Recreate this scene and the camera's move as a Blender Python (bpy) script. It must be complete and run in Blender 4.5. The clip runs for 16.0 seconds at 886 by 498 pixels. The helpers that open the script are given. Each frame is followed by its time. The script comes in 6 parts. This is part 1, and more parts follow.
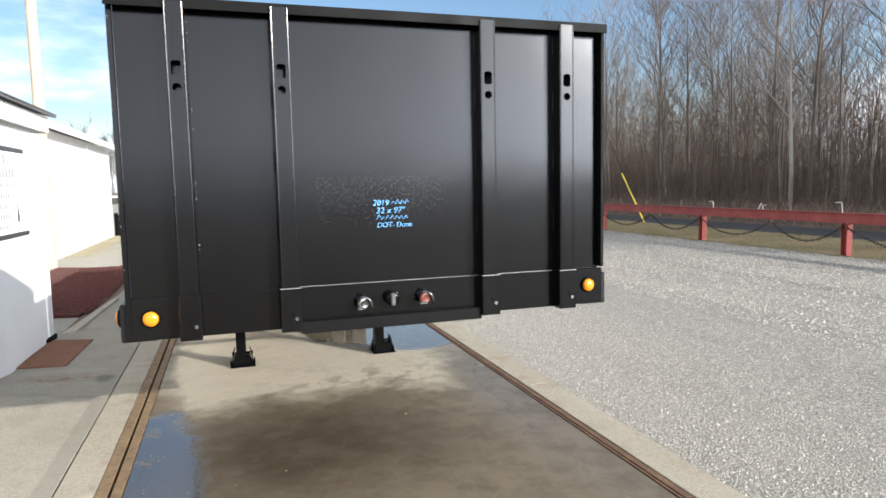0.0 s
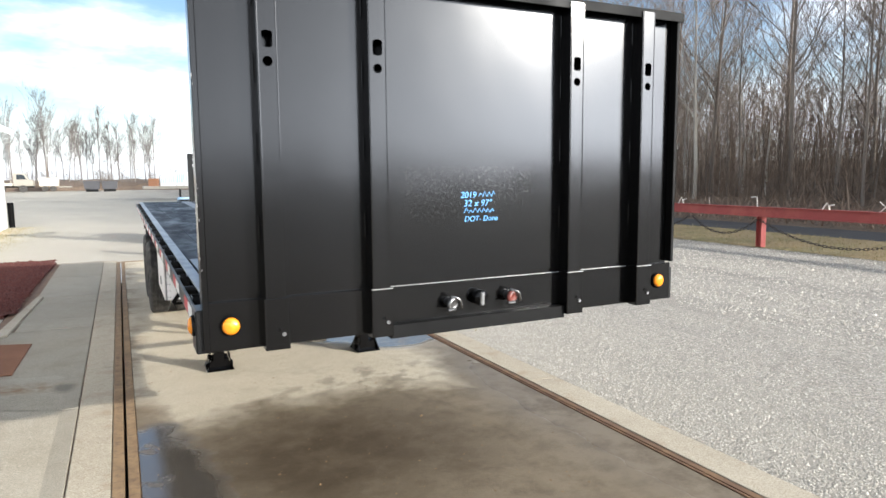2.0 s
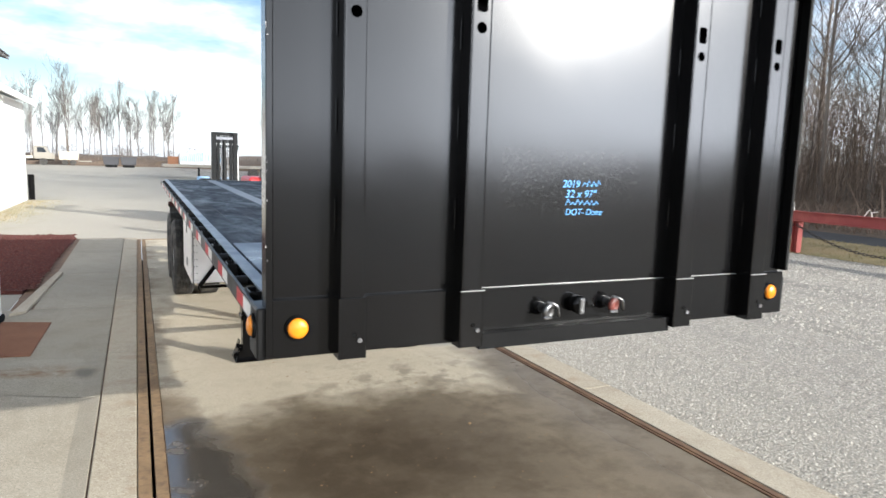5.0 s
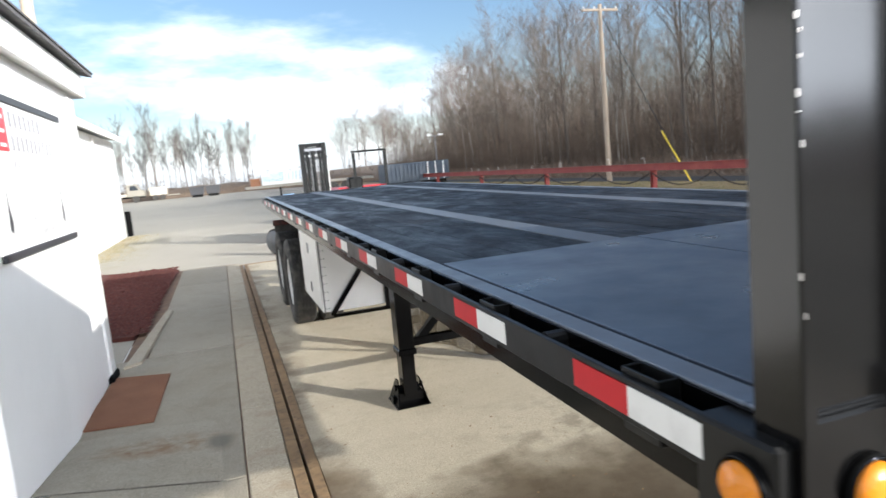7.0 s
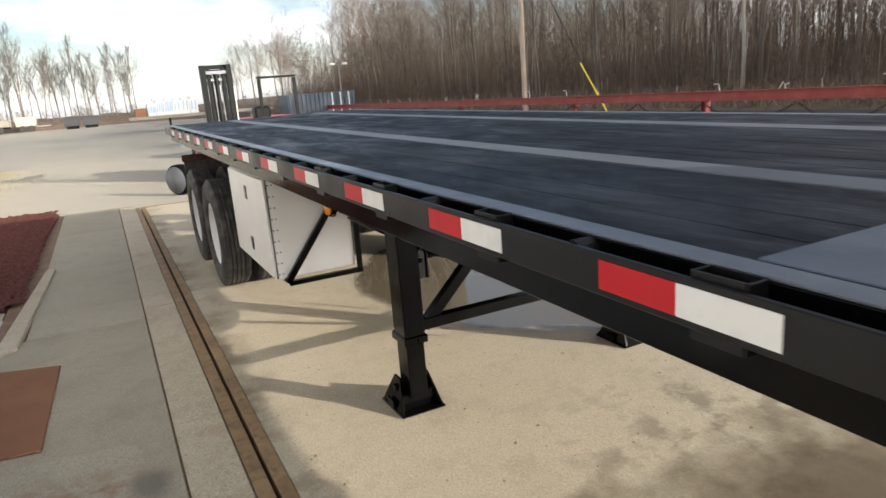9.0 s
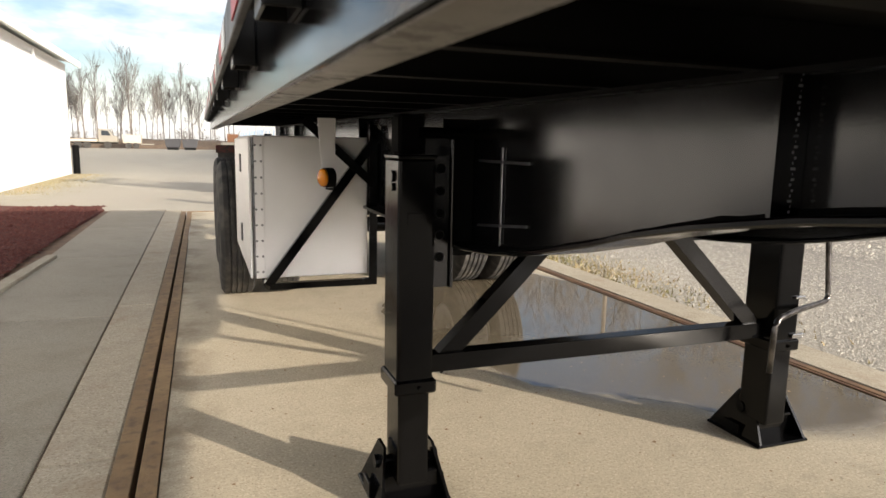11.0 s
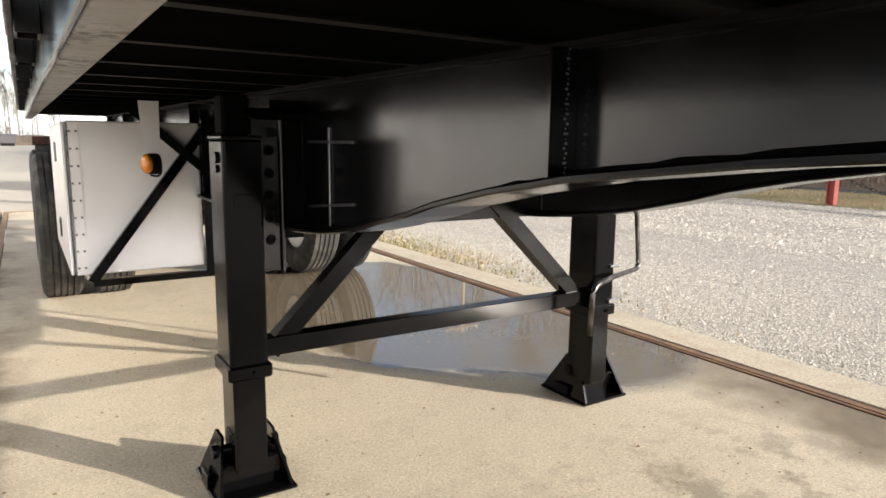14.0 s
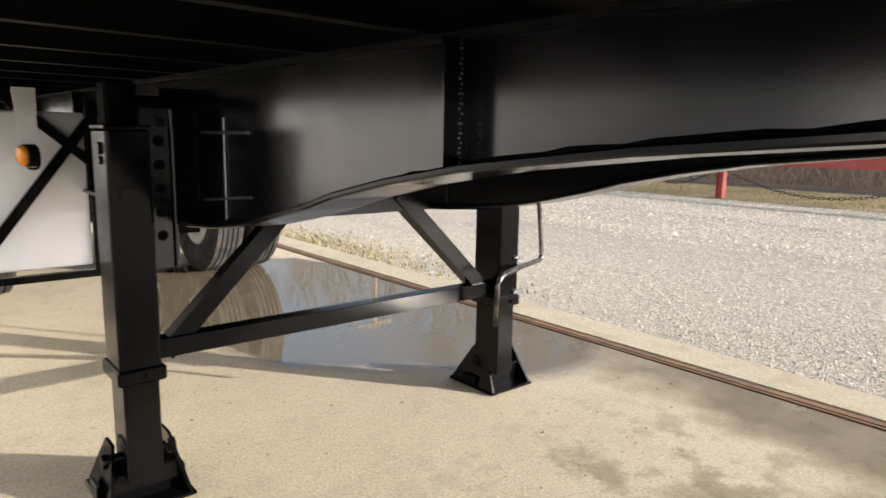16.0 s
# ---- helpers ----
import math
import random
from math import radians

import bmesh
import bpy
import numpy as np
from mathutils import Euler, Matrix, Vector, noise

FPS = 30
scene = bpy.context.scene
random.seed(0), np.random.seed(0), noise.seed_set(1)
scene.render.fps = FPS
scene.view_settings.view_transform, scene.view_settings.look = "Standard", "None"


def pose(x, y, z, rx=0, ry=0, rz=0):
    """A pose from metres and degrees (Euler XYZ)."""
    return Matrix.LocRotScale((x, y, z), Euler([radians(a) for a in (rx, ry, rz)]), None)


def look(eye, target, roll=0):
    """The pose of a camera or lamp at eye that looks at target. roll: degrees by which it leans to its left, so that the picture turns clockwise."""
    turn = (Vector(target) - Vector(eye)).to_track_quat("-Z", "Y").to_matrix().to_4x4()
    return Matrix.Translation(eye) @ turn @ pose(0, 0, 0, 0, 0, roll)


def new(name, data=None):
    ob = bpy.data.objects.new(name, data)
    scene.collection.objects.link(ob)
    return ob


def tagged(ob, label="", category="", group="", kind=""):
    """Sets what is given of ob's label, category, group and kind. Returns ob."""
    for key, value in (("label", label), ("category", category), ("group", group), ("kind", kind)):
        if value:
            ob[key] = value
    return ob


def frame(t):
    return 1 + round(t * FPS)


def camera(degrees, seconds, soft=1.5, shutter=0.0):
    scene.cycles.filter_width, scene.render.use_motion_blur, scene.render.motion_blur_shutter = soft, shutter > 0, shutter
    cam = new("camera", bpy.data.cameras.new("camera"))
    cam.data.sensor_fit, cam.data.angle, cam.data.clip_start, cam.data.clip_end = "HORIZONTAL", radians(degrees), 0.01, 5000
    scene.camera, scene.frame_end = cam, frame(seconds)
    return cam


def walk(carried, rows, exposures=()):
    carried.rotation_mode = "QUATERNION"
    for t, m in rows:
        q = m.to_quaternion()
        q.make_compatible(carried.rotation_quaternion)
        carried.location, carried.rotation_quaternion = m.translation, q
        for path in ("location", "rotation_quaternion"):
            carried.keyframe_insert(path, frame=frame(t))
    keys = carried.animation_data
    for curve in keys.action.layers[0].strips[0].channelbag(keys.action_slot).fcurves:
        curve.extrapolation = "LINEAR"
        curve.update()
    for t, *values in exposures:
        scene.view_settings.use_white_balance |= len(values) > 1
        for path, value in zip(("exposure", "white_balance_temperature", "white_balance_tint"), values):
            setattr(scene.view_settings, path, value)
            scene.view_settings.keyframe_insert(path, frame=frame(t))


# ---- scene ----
cam = camera(68.1, 16.0, soft=1.5, shutter=0.35)
PATH = [
    (0, (-0.762, -3.229, 1.881), (-0.148, -1.336, 1.685), -1.2),
    (0.5, (-0.996, -3.08, 1.876), (-0.347, -1.2, 1.663), -1.0),
    (1, (-1.127, -2.9, 1.873), (-0.472, -1.021, 1.676), -0.9),
    (1.5, (-1.322, -2.767, 1.883), (-0.553, -0.931, 1.689), 0.0),
    (2, (-1.496, -2.688, 1.89), (-0.62, -0.904, 1.665), -0.5),
    (2.5, (-1.559, -2.633, 1.892), (-0.66, -0.86, 1.675), 1.2),
    (3, (-1.599, -2.609, 1.889), (-0.736, -0.818, 1.669), 0.8),
    (3.5, (-1.591, -2.585, 1.883), (-0.709, -0.804, 1.659), 0.8),
    (3.7, (-1.587, -2.586, 1.883), (-0.687, -0.816, 1.651), 0.9),
    (5.8, (-1.647, -1.634, 1.836), (-0.892, 0.19, 1.514), 1.0),
    (6, (-1.693, -1.488, 1.83), (-0.992, 0.344, 1.439), -1.5),
    (6.5, (-1.726, -0.977, 1.775), (-1.22, 0.931, 1.456), -5.6),
    (7, (-1.838, -0.569, 1.74), (-1.218, 1.314, 1.478), -5.3),
    (7.5, (-1.974, -0.164, 1.716), (-1.189, 1.636, 1.337), -6.4),
    (8, (-2.006, 0.283, 1.702), (-1.283, 2.119, 1.378), -8.3),
    (8.5, (-2.039, 0.638, 1.679), (-1.189, 2.393, 1.233), -2.7),
    (9, (-1.971, 0.949, 1.674), (-1.106, 2.687, 1.194), -4.5),
    (9.2, (-1.891, 1.078, 1.656), (-1.184, 2.904, 1.25), -6.4),
    (11.3, (-1.291, 2.066, 1.126), (-0.601, 3.918, 0.818), 1.3),
    (11.5, (-1.372, 2.034, 1.128), (-0.66, 3.87, 0.776), 0.2),
    (12, (-1.319, 2.024, 1.117), (-0.441, 3.788, 0.777), 0.9),
    (12.5, (-1.278, 2.006, 1.118), (-0.284, 3.714, 0.813), 0.2),
    (13, (-1.266, 1.983, 1.118), (-0.249, 3.679, 0.815), 1.2),
    (13.5, (-1.259, 1.965, 1.11), (-0.247, 3.659, 0.781), 1.0),
    (14, (-1.248, 1.958, 1.112), (-0.186, 3.622, 0.79), 0.7),
    (14.5, (-1.23, 1.934, 1.11), (-0.073, 3.53, 0.775), 1.2),
    (15, (-1.209, 1.912, 1.088), (0.127, 3.345, 0.685), 1.3),
    (15.5, (-1.201, 1.932, 1.091), (0.153, 3.361, 0.738), 1.2),
    (16, (-1.22, 1.952, 1.103), (0.055, 3.456, 0.771), 1.1),
]
EXPOSURES = [(0, 0.76, 5560, 10), (0.7, 0.95, 5620, 10), (3.7, 0.9, 5600, 10), (7.0, 0.8, 5550, 10), (8.0, 0.8, 5700, 10), (8.7, 0.68, 6080, 10), (9.2, 0.64, 6100, 12), (11.4, 0.72, 6300, 13), (12.0, 0.86, 6180, 13), (12.7, 1.17, 6050, 13), (16.0, 1.13, 6080, 13)]
walk(cam, [(t, look(eye, target, roll)) for t, eye, target, roll in PATH], EXPOSURES)

# ---- daylight ----
SUN_AZ = Vector((0.605, -0.796)).normalized()
SUN_EL = radians(15.8)
SUN_DIR = Vector((SUN_AZ.x * math.cos(SUN_EL), SUN_AZ.y * math.cos(SUN_EL), math.sin(SUN_EL)))
world = bpy.data.worlds.new("world")
scene.world = world
world.use_nodes = True
wt = world.node_tree
bg = wt.nodes["Background"]
sky = wt.nodes.new("ShaderNodeTexSky")
sky.sky_type = "NISHITA"
sky.sun_disc = False
sky.sun_elevation = SUN_EL
sky.sun_rotation = math.atan2(SUN_AZ.x, SUN_AZ.y)
sky.air_density = 1.0
sky.dust_density = 1.2
geo = wt.nodes.new("ShaderNodeTexCoord")
squash = wt.nodes.new("ShaderNodeMapping")
squash.inputs["Scale"].default_value = (1.0, 1.0, 3.2)
squash.inputs["Location"].default_value = (0.35, 0.1, 0.0)
cloud = wt.nodes.new("ShaderNodeTexNoise")
cloud.inputs["Scale"].default_value = 1.7
cloud.inputs["Detail"].default_value = 7
cloud.inputs["Roughness"].default_value = 0.55
cover = wt.nodes.new("ShaderNodeMapRange")
cover.interpolation_type = "SMOOTHSTEP"
cover.inputs["From Min"].default_value = 0.35
cover.inputs["From Max"].default_value = 0.52
mixer = wt.nodes.new("ShaderNodeMix")
mixer.data_type = "RGBA"
grey = wt.nodes.new("ShaderNodeRGBToBW")
wt.links.new(sky.outputs[0], grey.inputs[0])
lit = wt.nodes.new("ShaderNodeMath")
lit.operation = "MULTIPLY_ADD"
lit.inputs[1].default_value = 2.2
lit.inputs[2].default_value = 2.2
wt.links.new(grey.outputs[0], lit.inputs[0])
warm = wt.nodes.new("ShaderNodeMix")
warm.data_type, warm.blend_type = "RGBA", "MULTIPLY"
warm.inputs["Factor"].default_value = 1.0
warm.inputs["B"].default_value = (1.0, 0.968, 0.915, 1.0)
wt.links.new(lit.outputs[0], warm.inputs["A"])
wt.links.new(warm.outputs["Result"], mixer.inputs["B"])
rise = wt.nodes.new("ShaderNodeSeparateXYZ")
haze = wt.nodes.new("ShaderNodeMapRange")
haze.interpolation_type = "SMOOTHSTEP"
haze.inputs["From Min"].default_value = 0.12
haze.inputs["From Max"].default_value = -0.06
south = wt.nodes.new("ShaderNodeMath")
south.operation = "MULTIPLY_ADD"
south.inputs[1].default_value = -0.13
veil = wt.nodes.new("ShaderNodeMath")
veil.operation = "MAXIMUM"
for a, b in ((geo.outputs["Generated"], squash.inputs[0]), (geo.outputs["Generated"], rise.inputs[0]), (squash.outputs[0], cloud.inputs["Vector"]), (cloud.outputs["Fac"], south.inputs[2]), (rise.outputs["Y"], south.inputs[0]), (south.outputs[0], cover.inputs["Value"]),
             (rise.outputs["Z"], haze.inputs["Value"]), (cover.outputs[0], veil.inputs[0]), (haze.outputs[0], veil.inputs[1]), (veil.outputs[0], mixer.inputs["Factor"]), (sky.outputs[0], mixer.inputs["A"]), (mixer.outputs["Result"], bg.inputs[0])):
    wt.links.new(a, b)
bg.inputs[1].default_value = 0.104
sun = new("sun", bpy.data.lights.new("sun", "SUN"))
sun.data.energy = 5.0
sun.data.angle = radians(0.6)
sun.data.color = (1.0, 0.87, 0.68)
sun.matrix_world = look(SUN_DIR * 60, (0, 0, 0))

# ---- materials ----
TAU = math.tau


class Surface:
    """A node material that is put together line by line."""

    def __init__(self, name, color, rough=0.5, metal=0.0, **more):
        self.m = bpy.data.materials.new(name)
        self.m.use_nodes = True
        self.n, self.l = self.m.node_tree.nodes, self.m.node_tree.links
        self.b = self.n["Principled BSDF"]
        self.b.inputs["Base Color"].default_value = (*color, 1)
        self.b.inputs["Roughness"].default_value = rough
        self.b.inputs["Metallic"].default_value = metal
        for key, value in more.items():
            self.b.inputs[key.replace("_", " ")].default_value = value
        self.col, self.rgh, self.hgt, self.spec = None, None, None, None
        self.base = color
        self.co = self.n.new("ShaderNodeTexCoord").outputs["Object"]

    def link(self, a, b):
        self.l.new(a, b)

    def mapped(self, scale):
        k = self.n.new("ShaderNodeMapping")
        k.inputs["Scale"].default_value = scale
        self.link(self.co, k.inputs[0])
        return k.outputs[0]

    def noise(self, scale, detail=4, rough=0.55, stretch=None, distort=0.0):
        k = self.n.new("ShaderNodeTexNoise")
        k.inputs["Scale"].default_value = scale
        k.inputs["Detail"].default_value = detail
        k.inputs["Roughness"].default_value = rough
        k.inputs["Distortion"].default_value = distort
        self.link(self.mapped(stretch) if stretch else self.co, k.inputs["Vector"])
        return k.outputs["Fac"]

    def cells(self, scale, feature="F1", out="Distance"):
        k = self.n.new("ShaderNodeTexVoronoi")
        k.feature = feature
        k.inputs["Scale"].default_value = scale
        self.link(self.co, k.inputs["Vector"])
        return k.outputs[out]

    def span(self, fac, a, b, c=0.0, d=1.0):
        k = self.n.new("ShaderNodeMapRange")
        for i, v in enumerate((a, b, c, d)):
            k.inputs[i + 1].default_value = v
        self.link(fac, k.inputs[0])
        return k.outputs[0]

    def math(self, op, a, b=0.0):
        k = self.n.new("ShaderNodeMath")
        k.operation = op
        for i, v in enumerate((a, b)):
            if isinstance(v, (int, float)):
                k.inputs[i].default_value = v
            else:
                self.link(v, k.inputs[i])
        return k.outputs[0]

    def axis(self, which):
        k = self.n.new("ShaderNodeSeparateXYZ")
        self.link(self.co, k.inputs[0])
        return k.outputs[which]

    def blot(self, x, y, rx, ry, edge=0.35, wobble=0.5, scale=1.6):
        """A stain of its own shape round (x, y): 1 inside, 0 outside, with a ragged edge."""
        dx = self.math("DIVIDE", self.math("SUBTRACT", self.axis("X"), x), rx)
        dy = self.math("DIVIDE", self.math("SUBTRACT", self.axis("Y"), y), ry)
        r = self.math("SQRT", self.math("ADD", self.math("MULTIPLY", dx, dx), self.math("MULTIPLY", dy, dy)), 0)
        r = self.math("ADD", r, self.math("MULTIPLY", self.math("SUBTRACT", self.noise(scale, 5), 0.5), wobble * 2))
        return self.span(r, 1 + edge, 1 - edge)

    def paint(self, fac, color, amount=1.0):
        k = self.n.new("ShaderNodeMix")
        k.data_type = "RGBA"
        if amount != 1.0:
            fac = self.math("MULTIPLY", fac, amount)
        self.link(fac, k.inputs["Factor"])
        if self.col is None:
            k.inputs["A"].default_value = (*self.base, 1)
        else:
            self.link(self.col, k.inputs["A"])
        k.inputs["B"].default_value = (*color, 1)
        self.col = k.outputs["Result"]
        return self

    def rough(self, fac, low, high, a=0.3, b=0.7):
        self.rgh = self.span(fac, a, b, low, high)
        return self

    def rough_to(self, fac, value):
        k = self.n.new("ShaderNodeMix")
        self.link(fac, k.inputs["Factor"])
        if self.rgh is None:
            k.inputs["A"].default_value = self.b.inputs["Roughness"].default_value
        else:
            self.link(self.rgh, k.inputs["A"])
        k.inputs["B"].default_value = value
        self.rgh = k.outputs[0]
        return self

    def relief(self, fac, strength, distance):
        k = self.n.new("ShaderNodeBump")
        k.inputs["Strength"].default_value = strength
        k.inputs["Distance"].default_value = distance
        self.link(fac, k.inputs["Height"])
        if self.hgt is not None:
            self.link(self.hgt, k.inputs["Normal"])
        self.hgt = k.outputs[0]
        return self

    def each(self, dark, light):
        """Vary the pieces' value a little from one to the next."""
        k = self.n.new("ShaderNodeObjectInfo")
        v = self.span(k.outputs["Random"], 0, 1, dark, light)
        h = self.n.new("ShaderNodeHueSaturation")
        self.link(v, h.inputs["Value"])
        if self.col is None:
            h.inputs["Color"].default_value = (*self.base, 1)
        else:
            self.link(self.col, h.inputs["Color"])
        self.col = h.outputs[0]
        return self

    def done(self):
        if self.col is not None:
            self.link(self.col, self.b.inputs["Base Color"])
        if self.rgh is not None:
            self.link(self.rgh, self.b.inputs["Roughness"])
        if self.hgt is not None:
            self.link(self.hgt, self.b.inputs["Normal"])
        if self.spec is not None:
            self.link(self.spec, self.b.inputs["Specular IOR Level"])
        return self.m


def black_paint(name, low, high, color=(0.004, 0.004, 0.0045), dust=0.25, gloss=0.5):
    s = Surface(name, color, low)
    s.b.inputs["Specular IOR Level"].default_value = gloss
    s.paint(s.span(s.noise(3.0, 6), 0.5, 0.8), (0.02, 0.019, 0.017), dust)
    s.paint(s.span(s.noise(60, 3), 0.68, 0.75), (0.12, 0.11, 0.10), dust)
    s.rough(s.noise(5, 6), low, high)
    s.relief(s.noise(1.2, 1), 0.15, 0.008)
    s.relief(s.noise(160, 2), 0.12, 0.0006)
    return s.done()


M_FRAME = black_paint("gloss_black_frame_paint", 0.14, 0.24, dust=0.03, gloss=0.62)
# dulled copy of the frame paint; keeps undersides and the headboard's edges dark
M_DULL = black_paint("dull_black_dimmed_paint", 0.5, 0.7, (0.003, 0.003, 0.003), 0.04, 0.12)
M_FLANGE = black_paint("gloss_black_flange_paint", 0.12, 0.2, dust=0.04, gloss=0.2)
M_LEG = black_paint("gloss_black_leg_paint", 0.08, 0.18, (0.0018, 0.0018, 0.002), dust=0.05, gloss=0.15)
M_RAIL = black_paint("weathered_black_rail_paint", 0.30, 0.5, (0.006, 0.006, 0.006), 0.14, 0.24)

s = Surface("satin_black_headboard_paint", (0.002, 0.002, 0.0022), 0.3)
s.paint(s.span(s.noise(1.4, 6), 0.45, 0.8), (0.010, 0.0095, 0.009), 0.25)
gx = s.math("MULTIPLY", s.span(s.axis("X"), -0.40, -0.33), s.span(s.axis("X"), 0.36, 0.30))
gz = s.math("MULTIPLY", s.span(s.axis("Z"), 1.60, 1.84), s.span(s.axis("Z"), 1.935, 1.925))
ghost = s.math("MULTIPLY", s.math("MULTIPLY", gx, gz), s.span(s.noise(70, 8, 0.8), 0.54, 0.64))
s.paint(ghost, (0.20, 0.19, 0.165), 0.22)
s.rough(s.noise(2.5, 5), 0.150, 0.170).rough_to(s.math("MULTIPLY", ghost, 0.5), 0.38)
s.relief(s.noise(1.3, 2), 0.3, 0.012).relief(s.noise(220, 2), 0.06, 0.001)
s.b.inputs["Specular IOR Level"].default_value = 0.38
M_HEAD = s.done()

M_WELD = Surface("bare_weld_and_glint", (0.35, 0.34, 0.33), 0.4, 0.6).done()
# near-black colour: black parts, and deep shade painted into holes and recesses
M_BLACKSHADE = Surface("black_parts_and_deep_shade", (0.003, 0.003, 0.003), 0.8, Specular_IOR_Level=0.08).done()

s = Surface("worn_deck_steel", (0.075, 0.096, 0.135), 0.36, 0.25)
s.paint(s.span(s.noise(1.6, 6), 0.4, 0.7), (0.135, 0.155, 0.195), 0.6)
s.paint(s.span(s.noise(9, 6), 0.56, 0.72), (0.06, 0.066, 0.08), 0.4)
s.rough(s.noise(3.5, 6), 0.24, 0.5).relief(s.noise(40, 4), 0.12, 0.002)
M_PLATE = s.done()

s = Surface("deck_edge_steel", (0.17, 0.19, 0.225), 0.34, 0.4)
s.paint(s.span(s.noise(7, 6), 0.5, 0.75), (0.09, 0.10, 0.115), 0.6)
s.rough(s.noise(6, 5), 0.26, 0.5).relief(s.noise(60, 3), 0.15, 0.002)
M_EDGE = s.done()

s = Surface("runner_steel", (0.115, 0.125, 0.145), 0.42, 0.3)
s.paint(s.span(s.noise(4, 6), 0.4, 0.7), (0.09, 0.095, 0.105), 0.7)
s.paint(s.span(s.noise(1.2, 4), 0.45, 0.7), (0.17, 0.178, 0.195), 0.5)
M_RUNNER = s.done()

s = Surface("bare_scuffed_steel", (0.30, 0.295, 0.285), 0.4, 0.6)
s.paint(s.math("MULTIPLY", s.span(s.noise(34, 7, 0.75), 0.50, 0.54), s.span(s.noise(2.6, 4), 0.45, 0.56)), (0.02, 0.02, 0.02), 0.9)
s.paint(s.span(s.noise(3, 5), 0.4, 0.7), (0.28, 0.27, 0.25), 0.7)
s.rough(s.noise(9, 5), 0.3, 0.55)
M_BARE = s.done()

s = Surface("tarred_deck_plank", (0.004, 0.0055, 0.0095), 0.36)
s.b.inputs["Specular IOR Level"].default_value = 0.16
grain = s.noise(6, 8, 0.6, (3.0, 0.25, 1.0))
worn = s.noise(2.6, 9, 0.7, (1.0, 0.30, 1.0), 0.8)
s.paint(s.span(grain, 0.5, 0.75), (0.026, 0.030, 0.040), 0.6)
s.paint(s.span(worn, 0.50, 0.62), (0.034, 0.039, 0.050), 0.7)
s.paint(s.span(s.noise(1.1, 7, 0.6, (1.0, 0.5, 1.0), 0.5), 0.5, 0.62), (0.0025, 0.0035, 0.007), 0.8)
s.paint(s.math("MULTIPLY", s.span(worn, 0.56, 0.66), s.span(grain, 0.42, 0.6)), (0.075, 0.078, 0.088), 0.35)
s.rough(s.noise(4.5, 8, 0.68, (1.0, 0.4, 1.0), 0.5), 0.36, 0.68, 0.36, 0.62)
s.relief(s.noise(26, 6, 0.6, (4.0, 0.25, 1.0)), 0.4, 0.004)
s.each(0.85, 1.18)
M_PLANK = s.done()

s = Surface("red_reflective_tape", (0.46, 0.008, 0.014), 0.4, Specular_IOR_Level=0.25)
s.paint(s.span(s.noise(14, 5), 0.55, 0.8), (0.30, 0.008, 0.012), 0.5)
M_TAPE_R = s.done()
s = Surface("white_reflective_tape", (0.72, 0.71, 0.68), 0.32)
s.paint(s.span(s.noise(14, 5), 0.5, 0.8), (0.45, 0.44, 0.42), 0.5)
M_TAPE_W = s.done()

s = Surface("amber_lens", (0.88, 0.29, 0.008), 0.2)
s.b.inputs["Transmission Weight"].default_value = 0.25
s.relief(s.cells(150), 0.3, 0.002)
M_AMBER = s.done()
M_CHROME = Surface("bright_metal", (0.62, 0.62, 0.62), 0.18, 1.0).done()
s = Surface("worn_casting", (0.20, 0.20, 0.20), 0.35, 0.9)
s.paint(s.span(s.noise(30, 5), 0.5, 0.7), (0.03, 0.03, 0.03), 0.9)
M_CAST = s.done()
s = Surface("red_painted_casting", (0.13, 0.035, 0.026), 0.45)
s.paint(s.span(s.noise(40, 5), 0.45, 0.6), (0.03, 0.025, 0.024), 0.85)
M_REDCAST = s.done()
s = Surface("galvanised_pipe", (0.30, 0.30, 0.31), 0.3, 0.9)
s.paint(s.span(s.noise(25, 5), 0.45, 0.7), (0.08, 0.08, 0.085), 0.6)
M_GALV = s.done()
s = Surface("worn_bare_crank_steel", (0.16, 0.15, 0.145), 0.28, 0.9)
s.paint(s.span(s.noise(18, 5), 0.42, 0.62), (0.035, 0.033, 0.032), 0.85)
M_CRANK = s.done()

s = Surface("mill_finish_aluminium", (0.79, 0.78, 0.76), 0.44, 0.35)
s.paint(s.span(s.noise(2.2, 6), 0.45, 0.8), (0.66, 0.65, 0.62), 0.6)
s.rough(s.noise(5, 6, 0.6, (0.4, 0.4, 4.0)), 0.34, 0.55).relief(s.noise(1.8, 2), 0.25, 0.02)
M_ALU = s.done()

s = Surface("tyre_rubber", (0.022, 0.021, 0.020), 0.75)
s.paint(s.span(s.noise(9, 5), 0.45, 0.75), (0.13, 0.118, 0.10), 0.8)
s.relief(s.noise(70, 3), 0.2, 0.002)
M_TYRE = s.done()
s = Surface("white_wheel_paint", (0.74, 0.74, 0.73), 0.35)
s.paint(s.span(s.noise(8, 5), 0.55, 0.75), (0.35, 0.31, 0.26), 0.5)
M_RIM = s.done()
s = Surface("mudflap_rubber", (0.03, 0.03, 0.03), 0.7)
s.paint(s.span(s.noise(7, 5), 0.4, 0.7), (0.16, 0.15, 0.13), 0.8)
M_FLAP = s.done()


